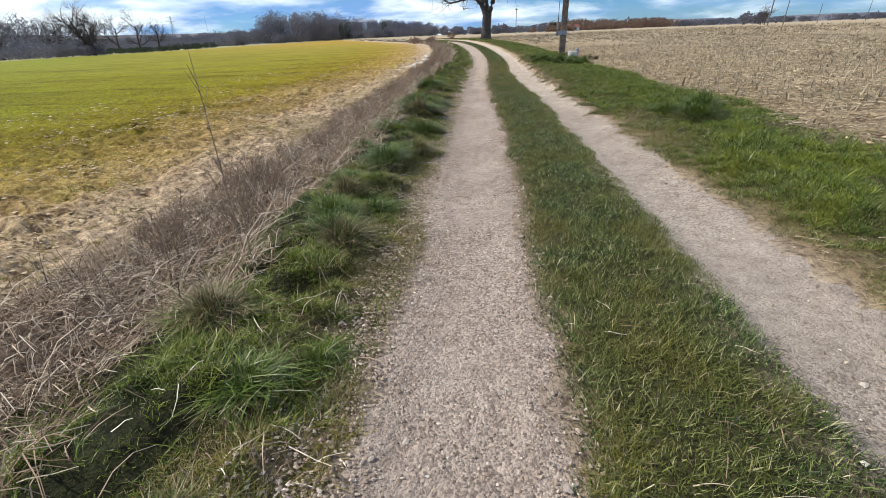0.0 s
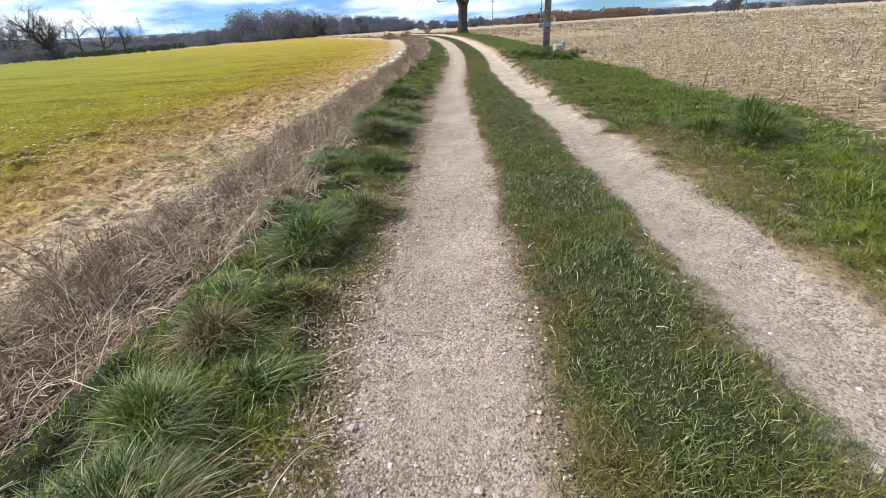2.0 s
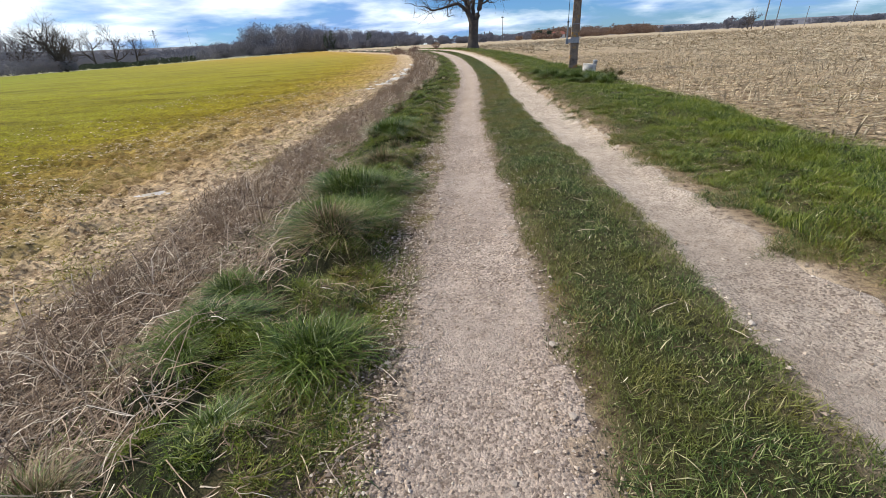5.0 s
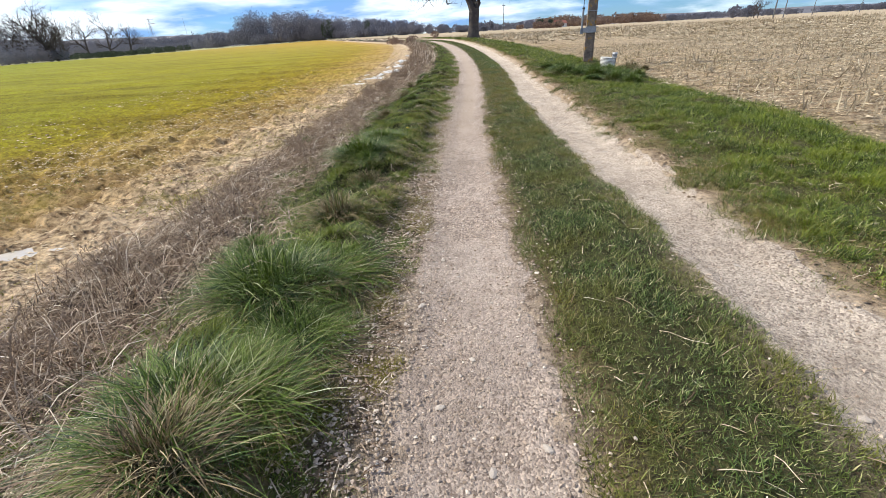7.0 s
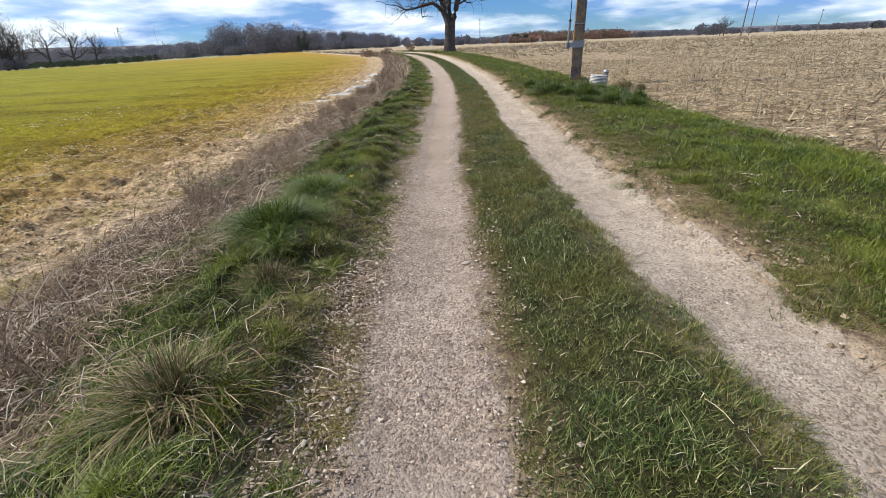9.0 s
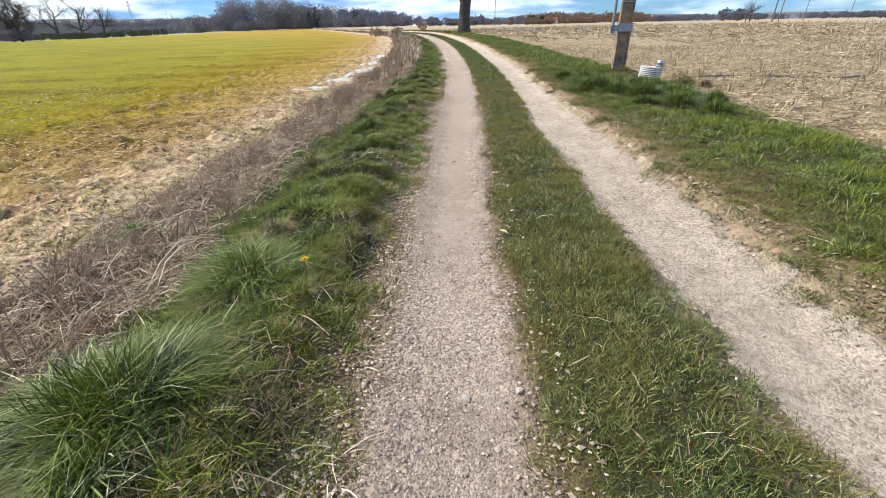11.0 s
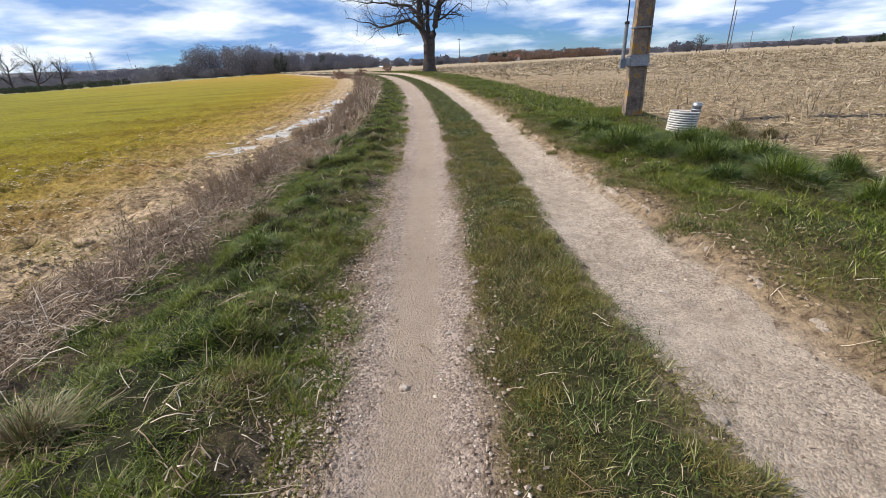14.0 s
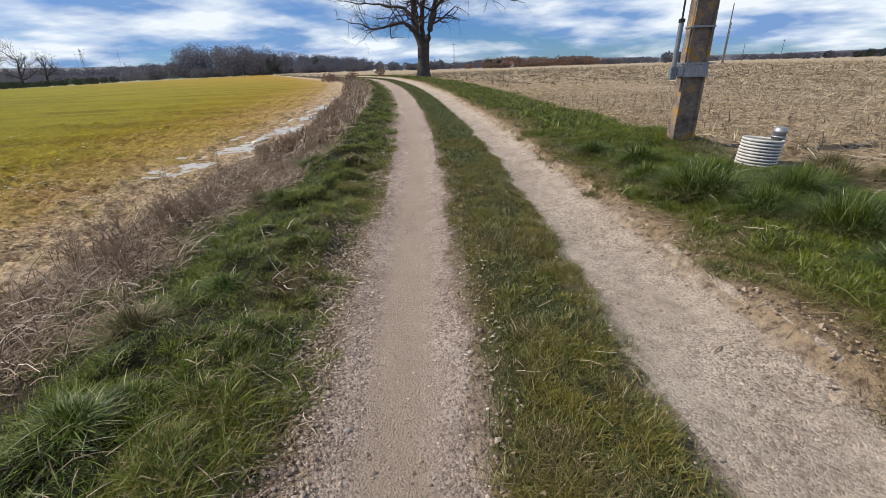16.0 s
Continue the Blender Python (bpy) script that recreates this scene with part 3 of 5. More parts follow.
sward("median_grass", "short trodden grass between the two wheel tracks", M_TURF, [
    (0.2, 1.5, 0.8, 12, 14500, median_keep, 0.018, 0.043, 0.0043, 0.6, 1), (0.2, 1.5, 12, 16, 14500, median_keep, 0.018, 0.043, 0.0043, 0.6, 1), (0.2, 1.5, 16, 24, 7500, median_keep, 0.018, 0.043, 0.0043, 0.6, 1), (0.2, 1.5, 0.8, 24, 550, median_keep, 0.03, 0.065, 0.0042, 0.8, 2),
    (0.2, 1.5, 24, 40, 2200, median_keep, 0.03, 0.06, 0.012, 0.8, 1), (0.2, 1.5, 40, 90, 300, median_keep, 0.05, 0.08, 0.03, 0.8, 1)], low=0.75)
sward("verge_grass_lush", "lush green grass on the verge beside the track", M_GRASS, [
    (-2.3, -0.4, 0.8, 11, 16500, left_keep, 0.022, 0.052, 0.0042, 0.65, 1), (-2.6, -0.4, 11, 24, 16500, left_keep, 0.022, 0.052, 0.0042, 0.65, 1), (-2.6, -0.4, 0.8, 24, 1600, left_keep, 0.04, 0.09, 0.0046, 0.9, 2),
    (-2.3, -0.4, 24, 42, 1900, left_keep, 0.04, 0.10, 0.012, 0.9, 1), (-2.3, -0.4, 42, 90, 170, left_keep, 0.08, 0.14, 0.035, 0.9, 1)])
sward("field_edge_grass", "long green grass between track and stubble field", M_GRASS, [
    (2.2, 5.0, 3, 26, 9500, right_keep, 0.025, 0.070, 0.0054, 0.65, 1), (2.2, 5.0, 3, 26, 500, right_keep, 0.05, 0.11, 0.0060, 0.9, 2),
    (2.2, 5.0, 26, 45, 700, right_keep, 0.06, 0.13, 0.020, 0.9, 1), (2.2, 6.0, 45, 90, 110, right_keep, 0.08, 0.14, 0.045, 0.9, 1)])
sward("trodden_edge_turf", "short patchy green turf beside the wheel tracks", M_TURF, [
    (1.80, 3.0, 1.5, 17, 10500, lambda u, y: bank_keep(u + 0.06, y), 0.018, 0.045, 0.0050, 0.8, 1),
    (1.95, 3.1, 17, 26, 9000, lambda u, y: bank_keep(u - 0.06, y), 0.018, 0.045, 0.0055, 0.8, 1),
    (-1.15, -0.38, 0.8, 26, 7000, lambda u, y: ragged(u, y, -1.15, -0.56, 0.15, 90, 2.2, 0.34) * smooth((vnoise(u * 2.5, y * 2.0, 91) - 0.22) / 0.3), 0.015, 0.045, 0.0050, 0.9, 1)], low=0.5)
sward("track_edge_turf", "sparse yellowed turf along the track edges", M_YELLOWED, [
    (0.4, 1.4, 12, 26, 14000, lambda u, y: median_keep(u, y) * smooth((y - 12) / 4) * smooth((vnoise(u * 2.2, y * 1.6, 95) - 0.2) / 0.4), 0.020, 0.055, 0.0048, 0.8, 1),
    (0.95, 1.45, 10, 26, 6000, lambda u, y: ragged(u, y, 1.08, 1.30, 0.12, 93, 1.8, 0.3) * smooth((vnoise(u * 3, y * 1.5, 94) - 0.25) / 0.3), 0.015, 0.050, 0.0050, 0.9, 1),
    (1.9, 3.2, 1.5, 26, 8500, bank_keep, 0.015, 0.045, 0.0048, 1.0, 1),
    (-1.25, -0.35, 0.8, 26, 13000, lambda u, y: ragged(u, y, -1.10, -0.50, 0.2, 68, 1.8, 0.35) * smooth((vnoise(u * 3, y * 2.5, 69) - 0.15) / 0.3), 0.015, 0.055, 0.0055, 1.0, 1),
    (0.36, 0.80, 0.8, 26, 4500, lambda u, y: ragged(u, y, 0.44, 0.66, 0.12, 71) * smooth((vnoise(u * 3, y * 1.5, 70) - 0.3) / 0.3), 0.015, 0.045, 0.0055, 1.0, 1),
    (1.9, 3.2, 26, 60, 500, bank_keep, 0.03, 0.07, 0.02, 0.9, 1)])


# ---------------------------------------------------------------- straw, seedlings and stubble


def straw_litter(name, label, material, areas, category):
    """Fallen straws: thin bowed strips lying over one another."""
    groups = []
    for u0, u1, y0, y1, dens, keep, l0, l1, width, rise in areas:
        u, y, x = scatter(u0, u1, y0, y1, dens, keep)
        n = len(x)
        th = rng.uniform(0, 6.283, n)
        ln = rng.uniform(l0, l1, n)
        tilt = rng.uniform(0, rise, n) ** 1.5
        curve = rng.normal(0, 0.22, n)
        pts = []
        for k in range(4):
            s = k / 3.0
            px = x + ln * s * np.cos(th + curve * s)
            py = y + ln * s * np.sin(th + curve * s)
            pz = land(px, py) + 0.008 + rng.uniform(0, 0.05, n) * (k > 0) * rise + ln * tilt * np.sin(s * 2.4)
            w = width * (1 - 0.6 * s)
            ox, oy = -np.sin(th) * w / 2, np.cos(th) * w / 2
            pts += [np.stack([px - ox, py - oy, pz], 1), np.stack([px + ox, py + oy, pz + 0.3 * width], 1)]
        v = np.stack(pts, 1)
        loc = np.array([0, 1, 3, 2, 2, 3, 5, 4, 4, 5, 7, 6])
        idx = (np.arange(n)[:, None] * 8 + loc[None, :]).ravel()
        groups.append((v.reshape(-1, 3), idx, np.full(n * 3, 4)))
    me = mesh_from(name, *join(groups), material)
    return tagged(new(name, me), label, category, kind="stuff")


def dry_keep(u, y):
    return ragged(u, y, -3.25, -1.65 - 0.58 * smooth((y - 10.5) / 2.0) * smooth((25 - y) / 4.0), 0.5, 72, 1.1) * (0.3 + 0.7 * smooth((vnoise(u * 2, y * 2, 73) - 0.2) / 0.4))


straw_litter("fallen_straw", "tangled dry grass and weed stems on the slope", M_STRAW, [
    (-3.7, -1.3, 0.8, 26, 2600, dry_keep, 0.05, 0.24, 0.0055, 0.5), (-3.7, -1.3, 0.8, 26, 220, dry_keep, 0.2, 0.5, 0.006, 0.7), (-3.7, -1.3, 26, 60, 150, dry_keep, 0.2, 0.5, 0.02, 0.6),
    (-1.7, -0.5, 0.8, 25, 90, None, 0.06, 0.25, 0.005, 0.3), (0.4, 1.3, 0.8, 25, 60, None, 0.04, 0.14, 0.004, 0.2),
    (2.0, 3.2, 2, 25, 120, None, 0.04, 0.16, 0.004, 0.2), (-1.0, -0.42, 0.8, 24, 420, None, 0.025, 0.09, 0.006, 0.15)], "dry grass")
sward("dry_standing_grass", "dry standing grass and weeds along the field edge", M_STRAW, [
    (-3.7, -1.4, 0.8, 12, 220, dry_keep, 0.08, 0.24, 0.005, 0.7, 2), (-3.7, -1.4, 12, 26, 150, dry_keep, 0.04, 0.13, 0.005, 0.9, 2),
    (-3.5, -2.1, 1.5, 24, 260, lambda u, y: dry_keep(u, y) * (0.15 + 0.85 * smooth((13 - y) / 3)) * smooth((vnoise(u * 1.6, y * 1.1, 98) - 0.45) / 0.2), 0.16, 0.36, 0.0036, 0.16, 2), (-3.9, -1.6, 26, 85, 90, dry_keep, 0.2, 0.38, 0.018, 0.5, 2)], "dry grass")


def stubble_keep(u, y):
    rows = 0.35 + 0.65 * (np.sin((y * 0.92 + u * 0.38) * 8.4) > 0.1)
    return smooth((u - 4.3 - 1.2 * (vnoise(y * 0.6, 0 * y, 75) - 0.5)) / 0.8) * rows * (0.3 + 0.7 * vnoise(u * 0.8, y * 0.8, 76))


straw_litter("maize_litter", "pale chopped stalks and leaves strewn over the stubble field", M_STUBBLE, [
    (4.0, 12, 3, 34, 230, stubble_keep, 0.05, 0.28, 0.012, 0.3), (12, 26, 8, 45, 70, stubble_keep, 0.15, 0.45, 0.028, 0.4), (5, 45, 40, 80, 12, stubble_keep, 0.3, 0.7, 0.06, 0.5)], "stubble")
sward("stubble", "cut maize stubble standing in rows in the field", M_STUBBLE, [
    (4.2, 14, 4, 34, 46, stubble_keep, 0.08, 0.24, 0.018, 0.35, 2), (14, 34, 8, 50, 16, stubble_keep, 0.12, 0.28, 0.032, 0.35, 1), (5, 60, 45, 90, 4, stubble_keep, 0.2, 0.35, 0.07, 0.3, 1)], "stubble")


def seed_keep(u, y):
    near = smooth((-3.4 - u) / 4.5)
    patch = smooth((vnoise(u * 0.9, y * 0.9, 77) - 0.46 + 0.30 * near) / 0.25) * (0.25 + 0.75 * smooth((vnoise(u * 3.3, y * 3.3, 79) - 0.3) / 0.3))
    edge = 0.8 * smooth((u + 4.6) / 0.8) * smooth((vnoise(u * 0.8, y * 0.7, 80) - 0.50) / 0.15)
    return np.maximum((0.30 + 0.25 * smooth((8 - y) / 3) + 0.45 * near) * patch, edge) * smooth((-2.9 - u) / 0.4)


sward("seedling_crop", "low yellow-green seedlings of a sown crop", M_SEEDLING, [
    (-9, -2.9, 1.0, 16, 1500, seed_keep, 0.018, 0.05, 0.011, 1.1, 1), (-9, -3.3, 16, 30, 700, seed_keep, 0.02, 0.05, 0.016, 1.1, 1), (-16, -9, 4, 34, 90, seed_keep, 0.015, 0.035, 0.030, 1.2, 1)], "crop")
sward("stubble_regrowth", "thin green weeds between the stubble", M_YELLOWED, [
    (4.2, 9, 3, 40, 260, lambda u, y: smooth((vnoise(u * 0.7, y * 0.7, 78) - 0.5) / 0.2), 0.02, 0.06, 0.010, 1.0, 1)], "weeds")

# ---------------------------------------------------------------- grit, pebbles and clods
OCTA = np.array([(1, 0, 0), (0, 1, 0), (-1, 0, 0), (0, -1, 0), (0, 0, 1), (0, 0, -1)], float)
OCTA_F = np.array([0, 1, 4, 1, 2, 4, 2, 3, 4, 3, 0, 4, 1, 0, 5, 2, 1, 5, 3, 2, 5, 0, 3, 5])


def lumps(name, label, material, areas, category):
    groups = []
    for u0, u1, y0, y1, dens, keep, r0, r1, flat in areas:
        u, y, x = scatter(u0, u1, y0, y1, dens, keep)
        n = len(x)
        r = r0 * (r1 / r0) ** (rng.uniform(0, 1, n) ** 2.2)
        v = OCTA[None] * rng.uniform(0.6, 1.25, (n, 6, 1)) + rng.normal(0, 0.16, (n, 6, 3))
        th = rng.uniform(0, 6.283, n)[:, None]
        vx = (v[..., 0] * np.cos(th) - v[..., 1] * np.sin(th)) * r[:, None]
        vy = (v[..., 0] * np.sin(th) + v[..., 1] * np.cos(th)) * r[:, None] * rng.uniform(0.6, 1, (n, 1))
        vz = v[..., 2] * r[:, None] * flat
        g = np.stack([vx + x[:, None], vy + y[:, None], vz + (land(x, y) + 0.010 + 0.15 * r * flat)[:, None]], -1)
        groups.append((g.reshape(-1, 3), (np.arange(n)[:, None] * 6 + OCTA_F[None, :12]).ravel(), np.full(n * 4, 3)))
    me = mesh_from(name, *join(groups), material)
    return tagged(new(name, me), label, category, kind="stuff")


def grit_keep(u, y):
    shoulder = np.exp(-((u + 0.42) / 0.22) ** 2)
    return np.clip(0.22 + 0.75 * shoulder + 0.35 * np.exp(-((u - 0.36) / 0.12) ** 2) + 0.5 * (vnoise(u * 3, y * 2, 81) - 0.5) - 0.25 * smooth((y - 13) / 4) * np.exp(-(u / 0.25) ** 4), 0, 1)


lumps("gravel", "loose pale limestone gravel on the wheel track", M_PEBBLE, [
    (-0.75, 0.50, 0.8, 22, 4600, grit_keep, 0.0035, 0.013, 0.7), (-0.75, 0.50, 22, 32, 350, grit_keep, 0.010, 0.028, 0.6),
    (1.2, 2.05, 1.2, 24, 260, None, 0.004, 0.016, 0.6), (-0.85, -0.36, 0.8, 22, 1900, lambda u, y: ragged(u, y, -0.72, -0.36, 0.2, 88, 2.0, 0.3), 0.005, 0.016, 0.7), (0.42, 0.62, 10, 24, 500, None, 0.006, 0.018, 0.6)], "gravel")
M_CLOD = blade_material("soil_clods", [(0, (0.270, 0.185, 0.095)), (0.5, (0.450, 0.330, 0.195)), (1, (0.650, 0.520, 0.350))], (), 1, 0.95, 0.0)
lumps("clods", "crumbled dry clods of tilled clay soil", M_CLOD, [
    (-8.5, -3.0, 1.0, 26, 520, lambda u, y: smooth((vnoise(u * 1.1, y * 1.1, 83) - 0.25) / 0.4), 0.007, 0.032, 0.42), (-14, -7.5, 4, 34, 35, lambda u, y: smooth((vnoise(u * 0.6, y * 0.6, 84) - 0.45) / 0.2), 0.015, 0.06, 0.4),
    (4.4, 11, 4, 34, 40, None, 0.012, 0.05, 0.45)], "soil")
M_BANK = blade_material("bank_crumbs", [(0, (0.120, 0.082, 0.050)), (0.5, (0.250, 0.178, 0.112)), (1, (0.430, 0.330, 0.230))], (), 1, 0.95, 0.0)
lumps("bank_clods", "broken clay clods fallen from the eroded track edge", M_BANK, [
    (1.90, 2.22, 9, 25, 220, lambda u, y: smooth((vnoise(u * 2, y * 1.6, 85) - 0.3) / 0.3), 0.006, 0.026, 0.6),
    (1.95, 2.40, 12, 25, 900, lambda u, y: ragged(u, y, 2.08, 2.26, 0.08, 86, 2.6, 0.24) * smooth((vnoise(u * 3, y * 2.4, 87) - 0.2) / 0.3), 0.006, 0.024, 0.8)], "soil")


def stone_mesh(seed):
    bm = bmesh.new()
    bmesh.ops.create_icosphere(bm, subdivisions=1, radius=1)
    r = random.Random(seed)
    sx, sy, sz = r.uniform(0.9, 1.4), r.uniform(0.7, 1.0), r.uniform(0.35, 0.55)
    for v in bm.verts:
        k = r.uniform(0.72, 1.15)
        v.co = Vector((v.co.x * sx * k, v.co.y * sy * k, v.co.z * sz * k))
    me = bpy.data.meshes.new("stone")
    bm.to_mesh(me)
    bm.free()
    me.materials.append(M_STONE)
    return me


STONES = [stone_mesh(s) for s in range(5)]


def put_stone(x, y, r, label):
    ob = new("stone", random.choice(STONES))
    ob.matrix_world = pose(x, y, float(land(x, y)) + 0.008 + 0.2 * r, random.uniform(-12, 12), random.uniform(-12, 12), random.uniform(0, 360)) @ Matrix.Scale(r, 4)
    tagged(ob, label, "stone", "loose stones on the track")


for x, y, r in ((0.41, 1.36, 0.024), (0.23, 1.83, 0.018), (0.16, 3.50, 0.022), (0.125, 3.13, 0.018), (1.49, 3.53, 0.020), (1.51, 3.06, 0.018), (-0.21, 5.28, 0.016),
                (0.22, 5.25, 0.024), (0.53, 5.58, 0.020), (-0.03, 9.44, 0.024), (0.26, 8.91, 0.022), (1.50, 9.04, 0.022), (0.25, 9.38, 0.018), (-0.01, 13.26, 0.026),
                (-0.34, 14.88, 0.022), (1.18, 14.71, 0.020), (-0.435, 14.71, 0.020), (0.24, 17.13, 0.030), (-0.11, 16.93, 0.030)):
    put_stone(x, y, r, "pale angular limestone chip on the gravelly track")
for _ in range(150):
    u = random.choice((random.gauss(-0.45, 0.14), random.uniform(-0.3, 0.4), random.gauss(0.40, 0.08), random.uniform(1.3, 1.95)))
    y = random.uniform(0.9, 22)
    put_stone(float(lane_x(u, y)), y, random.uniform(0.011, 0.024), "small pale limestone chip lying on the track")

# ---------------------------------------------------------------- tussocks, weeds and flowers


def part(name, me, parent, label=""):
    ob = new(name, me)
    ob.parent = parent
    if label:
        tagged(ob, label)
    return ob


def tussock_mesh(name, n, radius, height, width, material, q0=0.0, lean=0.9):
    """Blades rooted on a dome, the middle ones upright and the outer ones arching over to the ground."""
    a = rng.uniform(0, 6.283, n)
    q = q0 + (1 - q0) * np.sqrt(rng.uniform(0, 1, n))
    r = radius * q * (1 + 0.22 * np.sin(2 * a + 1.0) + 0.16 * np.sin(3 * a) + 0.10 * np.sin(7 * a))
    h = height * rng.uniform(0.35, 1.25, n)
    tilt = np.clip(0.28 + lean * q ** 1.3 + rng.normal(0, 0.36, n), 0.02, 1.4)
    v, f, c = blades(r * np.cos(a), r * np.sin(a), dome(q, height) - 0.01, h, width * rng.uniform(0.6, 1.3, n), tilt, 0.62, 3, a, 1.3)
    return mesh_from(name, v, f, c, material)


def dome(q, height):
    return 0.62 * height * (1 - np.clip(q, 0, 1) ** 3)


def shade_thatch_mesh(radius, height, seed):
    """The matted dead heart of a tussock, added dark and solid to block light."""
    sides, rows = 18, 7
    v = []
    for k in range(rows):
        q = k / (rows - 1)
        for i in range(sides):
            a = i * 6.2832 / sides
            w = radius * q * (1 + 0.22 * math.sin(2 * a + 1.0) + 0.16 * math.sin(3 * a) + 0.10 * math.sin(7 * a)) * (0.94 + 0.08 * math.sin(7 * a + seed))
            v.append((w * math.cos(a), w * math.sin(a), float(dome(q, height)) - 0.02 - 0.05 * (k == rows - 1)))
    f = [(k * sides + i, (k + 1) * sides + i, (k + 1) * sides + (i + 1) % sides, k * sides + (i + 1) % sides) for k in range(rows - 1) for i in range(sides)]
    return mesh_from("thatch", v, np.array(f).ravel(), np.full(len(f), 4), M_SHADE_THATCH, True)


# Kept near black, so no light shows between the blades.
M_SHADE_THATCH = surface("matted_shade_thatch", [(0.3, (0.020, 0.022, 0.008)), (0.6, (0.050, 0.042, 0.020)), (0.8, (0.110, 0.080, 0.042))], 25, 0.95, 0.8, 120)


def make_tussock(radius, height, dense):
    base = new("grass_tussock")
    part("thatch", shade_thatch_mesh(radius * 0.92, height, radius * 40), base, "dark matted dead heart, added to keep light out of the tuft")
    tagged(part("leaves", tussock_mesh("leaves", int(1500 * dense), radius, height, 0.0050, M_TUFT), base), kind="stuff")
    tagged(part("dead_leaves", tussock_mesh("dead_leaves", int(420 * dense), radius * 1.02, height * 0.8, 0.0045, M_WITHERED, 0.72, 1.0), base, "withered brown leaves"), kind="stuff")
    return tagged(base, "bushy green grass tussock with withered leaves at its foot", "grass tussock", "tussocks on the verge")


TUSSOCKS = [make_tussock(0.20, 0.145, 1.0), make_tussock(0.29, 0.19, 1.7), make_tussock(0.13, 0.105, 0.6)]
spots = [(-1.35, 2.3, 2), (-1.19, 3.75, 0), (-0.95, 1.75, 2), (-1.07, 4.3, 2), (-1.08, 3.37, 0), (-1.60, 8.05, 0), (-1.52, 7.35, 2), (-1.04, 9.15, 0), (-1.70, 10.65, 0), (-1.28, 12.75, 2), (-1.36, 19.95, 2), (-1.68, 24.4, 0), (-0.72, 1.95, 2), (-1.25, 4.6, 2), (-0.88, 4.0, 2), (-0.90, 6.1, 0), (-1.05, 5.4, 0), (-1.5, 7.6, 0),
         (-1.0, 10.4, 0), (-1.2, 8.95, 1), (-1.05, 9.6, 1), (-1.22, 11.2, 0), (-1.5, 13.4, 2), (-1.40, 13.05, 1), (-1.35, 14.15, 1), (-2.9, 15.2, 2), (-1.84, 16.95, 2),
         (-1.45, 18.7, 2), (-1.9, 24.6, 2), (-1.35, 20.0, 2), (-1.2, 12.2, 2), (-1.3, 15.9, 2), (-1.1, 6.9, 2), (-1.45, 5.9, 2),
         (3.31, 7.3, 1), (3.5, 7.6, 1), (3.1, 7.8, 0), (3.9, 8.4, 0), (2.75, 21.1, 1), (3.29, 20.1, 1), (3.0, 20.6, 1), (3.5, 20.9, 1), (2.6, 21.8, 0), (3.6, 19.3, 1), (3.1, 19.5, 0),
         (3.9, 20.2, 1), (4.1, 19.2, 0), (2.6, 23.4, 0), (3.3, 21.7, 1), (3.7, 18.4, 0), (4.0, 21.3, 0), (2.9, 22.6, 0)]
for x, y, s in spots:
    k = random.uniform(0.75, 1.0)
    m = pose(x, y, float(land(x, y)) - 0.015, 0, 0, random.uniform(0, 360)) @ Matrix.Diagonal((k * random.uniform(0.8, 1.45), k * random.uniform(0.8, 1.3), k * (random.uniform(0.65, 1.0) if x < 2 else random.uniform(1.0, 1.5)), 1))
    t_ob = copy_thing(TUSSOCKS[s], m)
    t_ob.matrix_basis = m
for s, (x, y) in zip(TUSSOCKS, ((-0.85, 7.4), (-1.3, 10.0), (-1.6, 22.2))):
    s.matrix_basis = pose(x, y, float(land(x, y)) - 0.01)


def make_dry_tuft(radius, height):
    base = new("dry_grass_tuft")
    part("thatch", shade_thatch_mesh(radius * 0.9, height, 3.0), base, "dark matted dead heart, added to keep light out of the tuft")
    tagged(part("dead_leaves", tussock_mesh("dead_leaves", 900, radius, height, 0.0042, M_WITHERED), base), kind="stuff")
    tagged(part("leaves", tussock_mesh("leaves", 320, radius * 0.95, height * 1.05, 0.0045, M_TUFT), base, "green leaves over the dead ones"), kind="stuff")
    return tagged(base, "withered straw-coloured grass tuft on the green verge", "grass tuft", "dry tufts on the verge")


DRY_TUFT = make_dry_tuft(0.15, 0.16)
for x, y, k in ((-0.95, 3.25, 1.0), (-1.22, 4.30, 0.8), (-1.40, 2.25, 0.9), (-0.75, 6.05, 1.0), (-1.12, 8.70, 1.1), (-1.20, 12.3, 0.8), (-1.75, 16.7, 1.0), (-1.5, 14.9, 0.7), (-1.75, 19.6, 0.9), (-2.0, 22.6, 0.8), (-1.65, 6.6, 0.8), (4.62, 21.55, 1.1), (4.95, 22.05, 0.9), (4.35, 21.35, 0.8), (5.1, 21.5, 0.8)):
    m = pose(x, y, float(land(x, y)) - 0.01, 0, 0, random.uniform(0, 360)) @ Matrix.Scale(k, 4)
    copy_thing(DRY_TUFT, m).matrix_basis = m
DRY_TUFT.matrix_basis = pose(-1.21, 11.2, float(land(-1.21, 11.2)) - 0.01) @ Matrix.Scale(1.15, 4)


